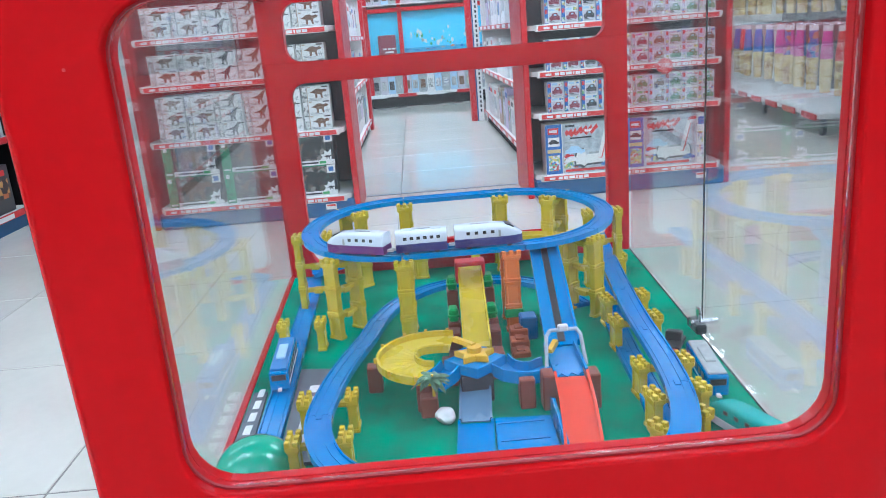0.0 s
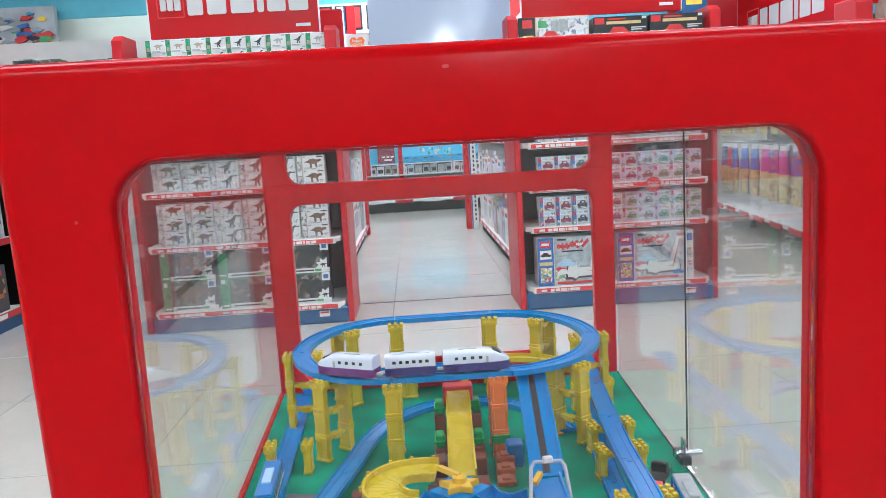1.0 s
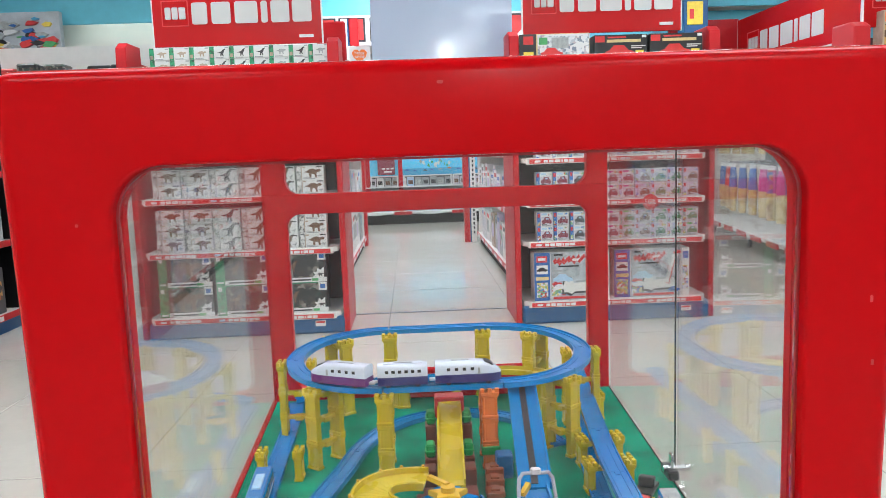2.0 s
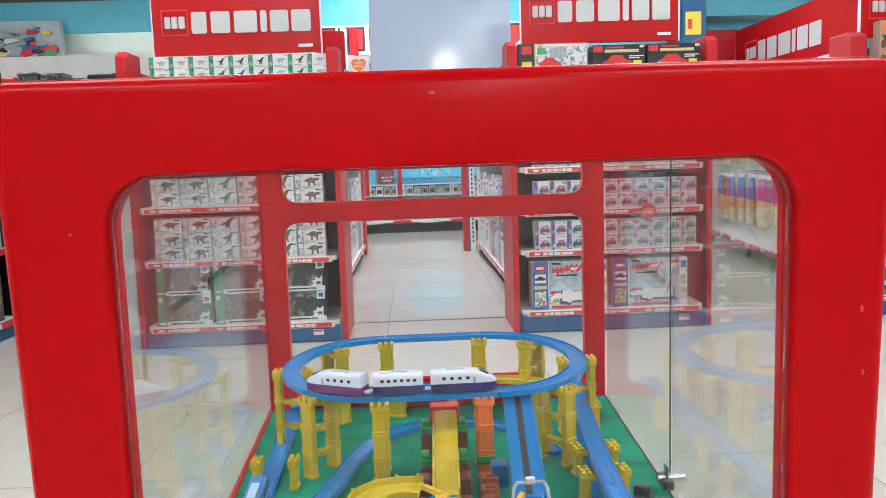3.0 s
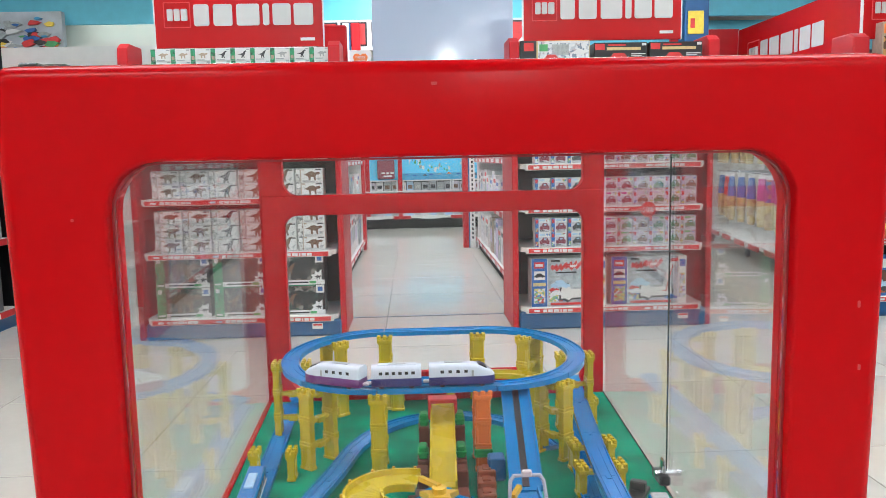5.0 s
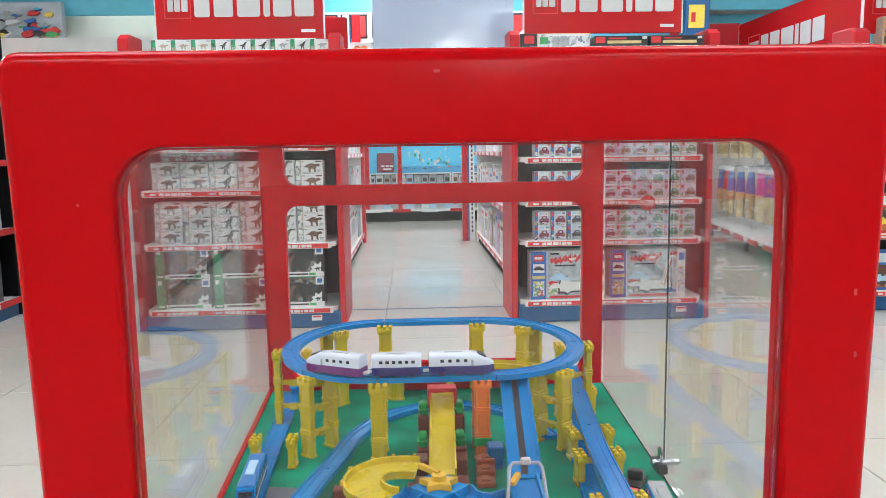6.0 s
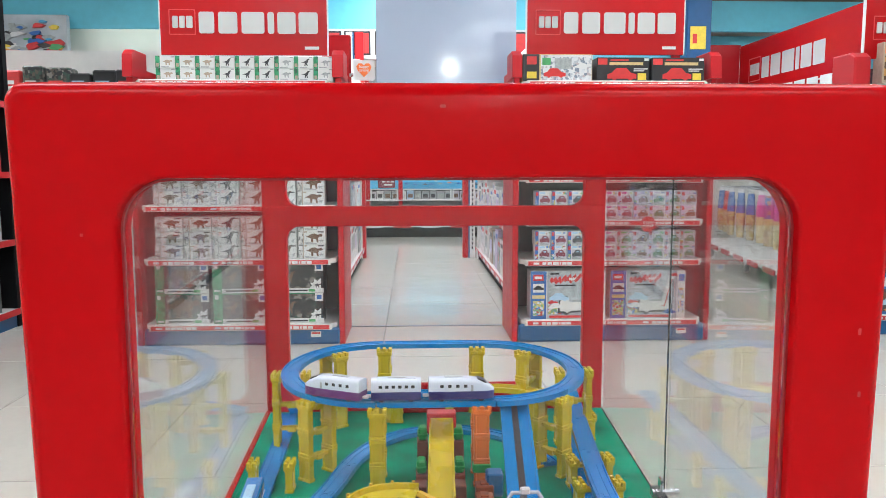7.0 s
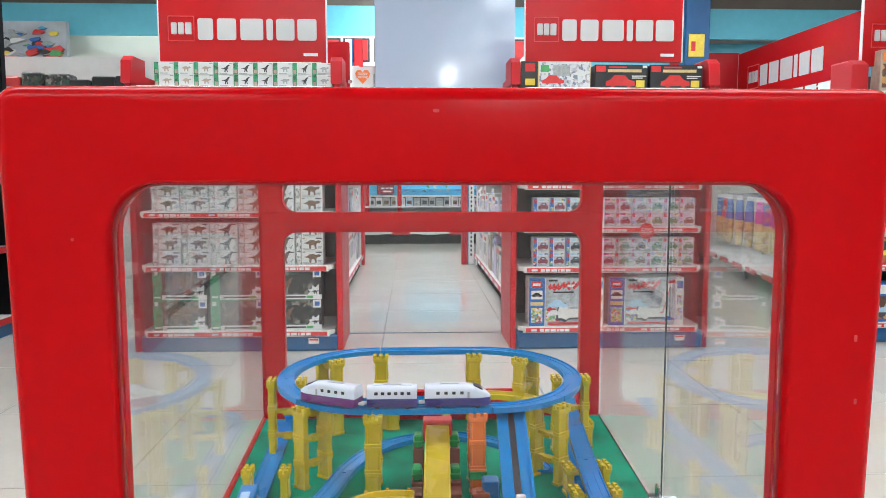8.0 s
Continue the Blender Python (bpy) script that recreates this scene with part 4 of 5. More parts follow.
bmesh.ops.bisect_plane(bd, geom=bd.verts[:] + bd.edges[:] + bd.faces[:], plane_co=(0, 0, 0), plane_no=(0, 0, -1), clear_outer=True)
bmesh.ops.holes_fill(bd, edges=[e for e in bd.edges if e.is_boundary])
solid("green_hill", bd, GDOME, "glossy green plastic hill at the layout's edge", "toy hill", (-0.346, 1.178, T), smooth=True)

# green express lying by the right edge, black buffer piece
gt = thing("toy_train_car", "teal and white toy express car beside the glass", "toy train", (0.338, 1.155, T + 0.0005), 112)
stp = [(-0.5, 1, 1), (0.1, 1, 1), (0.26, 0.96, 0.85), (0.38, 0.8, 0.5), (0.46, 0.55, 0.22), (0.5, 0.3, 0.06)]
part("body", loft(bmesh.new(), [body_ring(u * 0.14, 0.0165 * a, 0.016, 0.016 + 0.025 * b + 0.001, min(0.008, 0.5 * (0.025 * b + 0.001))) for u, a, b in stp]), TEAL, gt, "teal upper body", True)
part("skirt", loft(bmesh.new(), [body_ring(u * 0.14, 0.017 * a, 0.004, 0.0158, 0.001) for u, a, b in stp]), TRAINW, gt, "white lower body")
for sy in (-1, 1):
    for x in (-0.04, -0.02, 0.0, 0.02):
        part("window", bm_box(x - 0.004, sy * 0.0161, 0.026, x + 0.004, sy * 0.0169, 0.032), BLACK, gt)
bp = thing("toy_buffer", "black and red plastic track buffer near the glass lock", "toy buffer", (0.345, 1.475, T + 0.0005), 60)
part("base", bm_box(-0.03, -0.016, 0, 0.03, 0.016, 0.008, 0.001), BLACK, bp)
part("red_plate", bm_box(-0.045, -0.014, 0, -0.0305, 0.014, 0.006, 0.001), REDP, bp, "red end plate")
part("post", bm_box(-0.004, -0.014, 0.0081, 0.012, 0.014, 0.026, 0.002), BLACK, bp)
solid("small_disc", bm_cyl((0.302, 1.145, T + 0.004), 0.013, 0.008, "z", 24), PALEG, "small pale green plastic disc on the board", "toy part")

palm = thing("toy_palm", "small grey-green plastic palm on a brown block", "toy tree", (-0.098, 1.296, T))
part("block", bm_box(-0.014, -0.012, 0, 0.014, 0.012, 0.034, 0.002), BROWN, palm, "brown block")
part("trunk", bm_cyl((0.008, -0.004, 0.045), 0.003, 0.05, "z", 8, None, 0.002), YELD, palm)
rnd = random.Random(4)
for k in range(26):
    a, e = rnd.uniform(0, 6.28), rnd.uniform(-0.3, 0.9)
    L = rnd.uniform(0.020, 0.034)
    pts = [Vector((0.006, -0.003, 0.066))]
    for j in range(1, 5):
        u = j / 4
        pts.append(pts[0] + Vector((math.cos(a) * L * u, math.sin(a) * L * u, math.sin(e) * L * u - 0.014 * u * u)))
    bm = bmesh.new()
    ws = (0.002, 0.0055, 0.006, 0.0045, 0.001)
    side = Vector((-math.sin(a), math.cos(a), 0))
    prev = None
    for p, w in zip(pts, ws):
        row = [bm.verts.new(p - side * w - Vector((0, 0, 0.001))), bm.verts.new(p + Vector((0, 0, 0.001))), bm.verts.new(p + side * w - Vector((0, 0, 0.001)))]
        if prev:
            bm.faces.new((prev[0], prev[1], row[1], row[0]))
            bm.faces.new((prev[1], prev[2], row[2], row[1]))
        prev = row
    part("frond", bm, LEAF, palm)
bs = bmesh.new()
bmesh.ops.create_icosphere(bs, subdivisions=3, radius=0.016)
for v in bs.verts:
    v.co *= 1 + 0.25 * noise.noise(v.co * 90)
    v.co.z *= 0.75
solid("white_stone", bs, WHITE, "small white plastic stone on the green board", "toy stone", (-0.074, 1.270, T + 0.011), smooth=True)

# ---- boxed goods ----
def carton(name, label, w, h, d, body, group, prints, category="toy box"):
    """A printed carton; prints are (kind, where on the face in 0..1, material)."""
    t = thing(name, label, category, group=group)
    part("carton", bm_box(-w / 2, 0, 0, w / 2, d, h, min(0.002, w / 60)), body, t)
    lay = 0
    for k, q, m in prints:
        lay += 1
        y0 = -0.0006 - 0.0005 * lay
        if k == "bar":
            bm = bm_box(-w / 2 + q[0] * w, y0, q[1] * h, -w / 2 + q[2] * w, -0.0002, q[3] * h)
        else:
            bm = bm_prism(blob(-w / 2 + q[0] * w, q[1] * h, k, q[2] * min(w, h)), y0, -0.0002, "xz")
        part("print", bm, m, t)
    return t


def fill(boxes, xs, y, z, rows, h, seed, jitter=0.006, skip=0.0):
    """Stacks copies of cartons in columns; picks run in blocks along the shelf as goods are sorted."""
    r = random.Random(seed)
    for i, x in enumerate(xs):
        b = boxes[(i * len(boxes)) // len(xs)] if r.random() > 0.2 else r.choice(boxes)
        n = rows if r.random() >= skip else rows - 1
        for k in range(n):
            copy_thing(b, pose(x + r.uniform(-1, 1) * jitter * 0.5, y + r.uniform(0, 1) * jitter * 2, z + k * (h + 0.0008) + 0.0005, 0, 0, r.uniform(-1, 1) * 1.6))


def span(a, b, w):
    n = max(1, int((b - a) / w))
    return [a + (b - a) * (i + 0.5) / n for i in range(n)]


store = []


def kept(b):
    store.append(b)
    return b


def dino(label, shape, m, strip):
    return kept(carton("toy_box", label, 0.155, 0.080, 0.12, WHITE, "boxed dinosaurs", [("bar", (0.0, 0.0, 0.19, 1.0), PICS), ("bar", (0.19, 0.0, 0.215, 1.0), strip), (shape, (0.60, 0.48, 0.62), m), (shape, (0.86, 0.24, 0.20), GREYP),
        ("bar", (0.26, 0.05, 0.70, 0.10), GREYP), ("bar", (0.26, 0.13, 0.50, 0.17), GREYP), ("bar", (0.03, 0.62, 0.16, 0.9), WHITE), ("bar", (0.74, 0.86, 0.96, 0.94), DGREY), ("bar", (0.24, 0.86, 0.34, 0.95), TAN)]))


dinos = [dino("white carton with a brown dinosaur print on a shelf", BEAST, BROWNP, GREYP), dino("white carton with a grey dinosaur print on a shelf", RUNNER, DGREY, GREYP),
         dino("white carton with a dark dinosaur print on a shelf", RUNNER, BROWNP, GREYP), dino("white carton with a rust dinosaur print on a shelf", BEAST, BROWNP, TAN)]
bigd = [kept(carton("window_box", "dark window carton with green side and white label", 0.31, 0.178, 0.15, BLACK, "boxed dinosaurs", [
    ("bar", (0.0, 0.0, 0.17, 1.0), PICG), ("bar", (0.03, 0.80, 0.10, 0.94), WHITE), ("bar", (0.17, 0.90, 0.84, 1.0), DGREEN), ("bar", (0.20, 0.16, 0.86, 0.96), PICD), (BEAST, (0.50, 0.52, 0.60), m), (RUNNER, (0.36, 0.50, 0.26), BROWNP), ("bar", (0.17, 0.0, 1.0, 0.15), WHITE),
    ("bar", (0.24, 0.05, 0.70, 0.10), BLACK), ("bar", (0.84, 0.72, 0.99, 0.98), WHITE), ("bar", (0.87, 0.78, 0.96, 0.92), BLUEPR), (SPLASH, (0.87, 0.27, 0.23), WHITE), (BEAST, (0.88, 0.24, 0.12), DGREY), ("bar", (0.20, 0.02, 0.30, 0.04), GREYP), ("bar", (0.72, 0.04, 0.84, 0.12), GREENPR), ("bar", (0.03, 0.06, 0.14, 0.11), WHITE)])) for m in (BROWNP, DGREY, BLACK)]


CHUNK = [(-0.85, -0.45), (-0.9, 0.0), (-0.55, 0.15), (-0.3, 0.6), (0.45, 0.62), (0.6, 0.2), (0.85, 0.1), (0.85, -0.45), (0.6, -0.6), (0.35, -0.45), (-0.3, -0.45), (-0.5, -0.6)]


def auto(label, body, m, strip, top):
    return kept(carton("toy_box", label, 0.091, 0.083, 0.10, body, "boxed toy cars", [("bar", (0.0, 0.0, 0.22, 1.0), strip), ("bar", (0.03, 0.66, 0.19, 0.92), REDP), ("bar", (0.02, 0.06, 0.20, 0.36), PICC), ("bar", (0.28, 0.80, 0.62, 0.93), top), ("bar", (0.72, 0.76, 0.95, 0.94), PICC), ("bar", (0.26, 0.14, 0.97, 0.70), MAUVE), (CHUNK, (0.61, 0.42, 0.40), m), ("bar", (0.56, 0.50, 0.72, 0.60), LBLUE), ("bar", (0.3, 0.05, 0.9, 0.11), GREYP), ("bar", (0.3, 0.14, 0.6, 0.18), DGREY)]))


autos_a = [auto("small white and blue carton with a red car print", WHITE, MAROON, BLUEPR, LBLUE), auto("small white and blue carton with a dark car print", WHITE, DGREY, BLUEPR, LBLUE)]
autos_b = [auto("small lilac and white carton with a maroon car print", WHITE, MAROON, LILAC, PINK), auto("small lilac and white carton with a brown car print", MAUVE, BROWNP, LILAC, LILAC), auto("small white carton with a green vehicle print", WHITE, MOSS, LILAC, LILAC), auto("small pale carton with a green truck print", MAUVE, MOSS, GREYP, GREENPR)]
SWASH = [(-1.0, 0.15), (-0.7, 0.5), (-0.55, 0.2), (-0.2, 0.55), (-0.05, 0.15), (0.3, 0.6), (0.45, 0.2), (0.85, 0.65), (1.0, 0.3), (0.6, -0.1), (0.35, -0.35), (0.1, -0.1), (-0.2, -0.45), (-0.5, -0.1), (-0.8, -0.3)]
LORRY = [(-1.0, -0.55), (-1.0, -0.05), (-0.88, 0.35), (-0.45, 0.40), (-0.38, 0.0), (0.2, 0.05), (0.9, 0.12), (1.0, -0.1), (1.0, -0.5), (0.82, -0.62), (0.62, -0.5), (-0.3, -0.52), (-0.5, -0.68), (-0.72, -0.55)]
BOOM = [(-0.35, -0.9), (-0.12, -0.95), (0.35, 0.85), (0.62, 0.95), (0.55, 1.1), (0.18, 1.05)]
crane = kept(carton("vehicle_set_box", "large white and blue carton with a crane truck print", 0.44, 0.285, 0.14, WHITE, "large vehicle cartons", [
    ("bar", (0.0, 0.0, 0.21, 1.0), BLUEPR), ("bar", (0.03, 0.80, 0.17, 0.93), REDP), ("bar", (0.05, 0.84, 0.15, 0.89), WHITE), ("bar", (0.03, 0.56, 0.18, 0.74), SHELFW), (AUTO, (0.105, 0.65, 0.11), BLACK), ("bar", (0.02, 0.43, 0.19, 0.50), GOLD), ("bar", (0.03, 0.07, 0.18, 0.38), PICC),
    ("bar", (0.22, 0.0, 0.89, 1.0), PALEP), ("bar", (0.23, 0.10, 0.50, 0.34), PICC), (SWASH, (0.36, 0.80, 0.17), REDP), (SWASH, (0.56, 0.83, 0.20), REDP), (SWASH, (0.56, 0.83, 0.08), SHELFW), ("bar", (0.32, 0.69, 0.60, 0.72), BLACK), ("bar", (0.26, 0.93, 0.38, 0.97), BLACK), (LORRY, (0.60, 0.32, 0.36), DGREY), (LORRY, (0.605, 0.345, 0.33), SHELFW), (AUTO, (0.30, 0.36, 0.10), REDP), ("bar", (0.56, 0.36, 0.74, 0.40), GREYP), ("bar", (0.44, 0.40, 0.50, 0.48), BLACK),
    (BOOM, (0.76, 0.58, 0.34), REDP), (BOOM, (0.745, 0.56, 0.30), SHELFW), (AUTO, (0.38, 0.46, 0.20), LBLUE), (AUTO, (0.34, 0.28, 0.14), WHITE), (AUTO, (0.80, 0.15, 0.12), BLUEPR), ("bar", (0.25, 0.03, 0.80, 0.075), REDP), ("bar", (0.23, 0.60, 0.36, 0.64), GREYP),
    ("bar", (0.9, 0.0, 1.0, 1.0), SHELFW), ("bar", (0.91, 0.12, 0.985, 0.36), PICC), ("bar", (0.91, 0.42, 0.985, 0.64), PICC), ("bar", (0.91, 0.78, 0.985, 0.93), BLUEPR)]))
mini = [kept(carton("mini_box", "small green and white carton with an animal print", 0.108, 0.066, 0.10, WHITE, "small cartons on top", [("bar", (0, 0, 0.23, 1), PICG), ("bar", (0.04, 0.1, 0.19, 0.4), TAN), ("bar", (0.3, 0.05, 0.7, 0.12), GREYP), (sh, (0.62, 0.46, 0.42), m), ("bar", (0.8, 0.86, 0.97, 0.95), GREYP)])) for sh, m in ((BEAST, TAN), (RUNNER, DGREY), (BEAST, GREYP))]
beige = kept(carton("boxed_set", "beige carton with a red truck and grey print", 0.40, 0.15, 0.12, GOLD, "cartons on top", [("bar", (0, 0, 0.24, 1), BLACK), ("bar", (0.06, 0.62, 0.20, 0.92), REDP), ("bar", (0.06, 0.1, 0.2, 0.35), YELPR), ("bar", (0.26, 0.02, 0.99, 0.97), PICL), ("bar", (0.46, 0.45, 0.70, 0.85), GREYP), (AUTO, (0.46, 0.30, 0.42), REDP), (BEAST, (0.86, 0.5, 0.35), WHITE), ("bar", (0.28, 0.6, 0.4, 0.86), GREENPR), ("bar", (0.4, 0.9, 0.95, 0.96), WHITE)]))
blk = kept(carton("boxed_set", "black carton with a red sports car print and yellow bars", 0.305, 0.135, 0.12, BLACK, "cartons on top", [("bar", (0.02, 0.70, 0.20, 0.95), REDP), ("bar", (0.24, 0.68, 0.88, 0.80), GOLD), ("bar", (0.26, 0.86, 0.6, 0.92), REDP), (AUTO, (0.48, 0.30, 0.62), REDP), ("bar", (0.78, 0.06, 0.94, 0.34), YELPR), ("bar", (0.7, 0.5, 0.97, 0.54), WHITE), ("bar", (0.7, 0.42, 0.9, 0.46), WHITE), ("bar", (0.9, 0.86, 0.98, 0.96), WHITE)]))
SH = 0.029
fy = GY + 0.03
fill(bigd, [-1.39, -1.06, -0.73], fy, LL[0] + SH, 2, 0.178, 1)
fill(dinos, span(-1.535, -0.56, 0.158), fy, LL[1] + SH, 3, 0.080, 2, 0.003)
fill(dinos, span(-1.535, -0.56, 0.158), fy, LL[2] + SH, 2, 0.080, 3, 0.003)
fill(dinos, span(-1.535, -0.56, 0.158), fy, LL[3] + SH, 2, 0.080, 4, 0.003)
fill(mini, span(-1.49, -0.50, 0.1085), fy, 1.49 + SH, 2, 0.066, 5, 0.002)
for x in (0.855, 1.33):
    copy_thing(crane, pose(x, fy, RL[0] + SH, 0, 0, 1.0 if x < 1 else -1.2))
fill(autos_a, span(0.655, 1.04, 0.0935), fy, RL[1] + SH, 2, 0.083, 6, 0.002)
fill(autos_b, span(1.045, 1.61, 0.0935), fy, RL[1] + SH, 2, 0.083, 7, 0.002)
fill(autos_a, span(0.655, 1.04, 0.0935), fy, RL[2] + SH, 2, 0.083, 9, 0.002)
fill(autos_b, span(1.045, 1.61, 0.0935), fy, RL[2] + SH, 2, 0.083, 10, 0.002)
fill(autos_a + autos_b, span(0.655, 1.61, 0.0935), fy, RL[3] + SH, 2, 0.083, 11, 0.002)
copy_thing(beige, pose(0.775, fy, 1.519, 0, 0, 0))
for x in (1.155, 1.475):
    copy_thing(blk, pose(x, fy + 0.005, 1.519))

tag = thing("sale_tag", "round red sale tag with white numbers on a shelf edge", "tag", (1.31, GY - 0.012, 0.70))
part("disc", bm_cyl((0, 0, 0), 0.045, 0.003, "y", 28), REDP, tag)


def lettering(text, size, material, parent, at, align="CENTER"):
    cu = bpy.data.curves.new("lettering", "FONT")
    cu.body, cu.size, cu.extrude, cu.align_x, cu.align_y = text, size, 0.0006, align, "CENTER"
    cu.materials.append(material)
    ob = new("lettering", cu)
    ob.matrix_basis = pose(*at, 90, 0, 0)
    ob.parent = parent
    return ob


lettering("50%", 0.042, WHITE, tag, (0, -0.0028, 0))

# ---- aisle behind the end units ----
def aisle_run(xf, side, y0, y1, label, seed, plinth=None, cols=None, inks=None):
    """Shelving along the aisle; xf is its face, side the way its depth goes."""
    t = thing("aisle_shelving", label, "shelf", group="aisle shelving")
    part("plinth", bm_box(xf + side * 0.03, y0, 0, xf + side * 0.45, y1, 0.10), plinth or MATT, t, "plain metal plinth")
    part("back_panel", bm_box(xf + side * 0.42, y0, 0.10, xf + side * 0.44, y1, 2.2), SHELFW, t)
    for z in (0.10, 0.55, 0.98, 1.42):
        s = part("shelf", bm_box(xf + side * 0.005, y0, z, xf + side * 0.42, y1, z + 0.02), SHELFW, t)
        part("shelf_lip", bm_box(xf - side * 0.006, y0, z - 0.014, xf + side * 0.004, y1, z + 0.026, 0.002), REDM, t, "red shelf edge")
        for k in range(int((y1 - y0) / 0.4)):
            part("label_strip", bm_box(xf - side * 0.008, y0 + 0.4 * k + 0.05, z - 0.008, xf - side * 0.0062, y0 + 0.4 * k + 0.27, z + 0.020), WHITE, t)
    part("slotted_post", bm_box(xf + side * 0.02, y1 - 0.05, 0, xf + side * 0.44, y1 - 0.001, 2.2), MATT if plinth else SHELFW, t)
    r = random.Random(seed)
    cols = cols or (WHITE, WHITE, GREYP, WHITE, LILAC, WHITE, SHELFW, SHELFW, WHITE, TAN)
    for z, h in ((0.122, 0.36), (0.572, 0.33), (1.002, 0.34), (1.442, 0.3)):
        y = y0 + 0.03
        while y < y1 - 0.32:
            w = r.uniform(0.17, 0.27)
            hh = h * r.uniform(0.75, 1.0)
            g = thing("boxed_toy", "boxed toy standing on an aisle shelf", "toy box", (xf + side * r.uniform(0.02, 0.05), y + w / 2, z), group="boxed toys in the aisle")
            part("carton", bm_box(0, -w / 2, 0, side * 0.22, w / 2, hh, 0.002), r.choice(cols), g)
            part("print", bm_box(-side * 0.001, -w * 0.38, hh * 0.3, side * 0.0002, w * 0.38, hh * 0.7), r.choice(inks or (GREYP, PICL, PICL, PICB, LILAC)), g)
            part("print", bm_box(-side * 0.001, -w * 0.4, hh * 0.78, side * 0.0002, w * 0.3, hh * 0.9), r.choice((REDP, BLUEPR, BLACK)), g)
            y += w + 0.012
    return t


aisle_run(-0.60, -1, 5.06, 8.7, "white aisle shelving with red edges and boxed toys", 21)
aisle_run(0.655, 1, 5.06, 8.7, "white aisle shelving with red edges and boxed toys", 22)
solid("floor_strip", bm_box(-0.46, 5.028, 0.0005, 0.53, 5.052, 0.004), GREY, "narrow dark strip across the floor tiles", "trim", kind="structure")
for x0, x1 in ((-0.68, -0.585), (0.513, 0.575)):
    solid("aisle_post", bm_box(x0, 8.72, 0, x1, 8.86, 2.5, 0.006), REDM, "tall red painted post at the aisle's end", "post")
for x0, x1, xn in ((-0.775, -0.705, -0.703), (0.592, 0.650, 0.577)):
    sp = thing("slotted_post", "tall white slotted steel upright at the aisle's end", "post")
    part("upright", bm_box(x0, 8.72, 0, x1, 8.80, 2.5, 0.004), SHELFW, sp)
    part("edge_strip", bm_box(xn, 8.725, 0, xn + 0.013, 8.80, 2.5), BLUEB, sp, "narrow navy edge strip")
    for k in range(28):
        part("slot", bm_box((x0 + x1) / 2 - 0.009, 8.7165, 0.10 + 0.05 * k, (x0 + x1) / 2 + 0.009, 8.7196, 0.13 + 0.05 * k), BLACK, sp)

# far display wall
wd = thing("display_wall", "far display wall with cyan poster and red frames", "display", group="")
part("base", bm_box(-1.6, 11.3, 0, 1.8, 11.8, 0.14), MATT, wd, "black plinth")
part("base_shelf", bm_box(-1.6, 11.25, 0.15, 1.8, 11.8, 0.17), SHELFW, wd)
for k in range(8):
    part("edge_strip", bm_box(-1.6 + 0.42 * k, 11.235, 0.14, -1.6 + 0.42 * k + 0.26, 11.248, 0.185), REDM if k % 2 else WHITE, wd)
part("back", bm_box(-1.6, 11.7, 0.16, 1.8, 11.78, 2.5), GREYP, wd)
part("poster", bm_box(-0.20, 11.48, 0.70, 0.98, 11.52, 1.30), CYANP, wd, "cyan poster with small pale shapes")
part("poster", bm_box(-0.68, 11.48, 0.70, -0.26, 11.52, 1.30), CYANP, wd, "cyan poster")
part("red_cabinet", bm_box(-0.56, 11.36, 0.72, -0.31, 11.46, 1.00, 0.01), MAROON, wd, "dark red cabinet")
for x in (-0.26, -0.74, 0.98):
    part("red_post", bm_box(x, 11.40, 0.16, x + 0.06, 11.56, 2.4), REDM, wd)
part("red_rail", bm_box(-0.74, 11.40, 1.31, 1.04, 11.56, 1.36), REDM, wd)
r = random.Random(3)
# small pale figures in two clusters, dark vehicles under them
for k in range(40):
    x, z = r.uniform(-0.10, 0.50) if k % 3 else r.uniform(0.62, 0.94), r.uniform(0.83, 1.10)
    sz = r.uniform(0.010, 0.026)
    part("poster_shape", bm_prism([(x + sz * r.uniform(0.5, 1.1) * math.cos(a), z + sz * r.uniform(0.8, 2.0) * math.sin(a)) for a in (0, 0.9, 1.7, 2.6, 3.5, 4.4, 5.3)], 11.4785 - 0.0003 * k, 11.4795, "xz"), r.choice((WHITE, WHITE, WHITE, LBLUE, GREENPR, GREYP, REDP)), wd)
for k in range(9):
    x = -0.13 + 0.125 * k + r.uniform(-0.02, 0.02)
    part("poster_shape", bm_prism(blob(x, 0.765 + r.uniform(0, 0.03), AUTO, 0.03), 11.4735, 11.4795, "xz"), r.choice((DGREY, BLUEPR, ORA, GREYP)), wd)
part("poster_band", bm_box(-0.20, 11.4767, 0.70, 0.98, 11.4797, 0.80), SEABLUE, wd, "deeper blue lower edge of the poster")
for x0, x1 in ((-0.67, -0.27), (-0.19, 0.52), (0.54, 0.975)):
    part("bin_frame", bm_frame(rrect(x0, 0.535, x1, 0.705, 0.004, 2), rrect(x0 + 0.018, 0.550, x1 - 0.018, 0.688, 0.003, 2), 11.36, 11.40), WHITE, wd, "white frame round a row of boxes")
    part("bin_back", bm_box(x0, 11.482, 0.53, x1, 11.4845, 0.70), DGREY, wd)
for x, z, w in ((-0.50, 0.80, 0.05), (-0.43, 0.80, 0.04), (-0.37, 0.80, 0.05), (-0.47, 0.755, 0.12)):
    part("cabinet_print", bm_box(x, 11.355, z, x + w, 11.3596, z + 0.022), WHITE, wd)
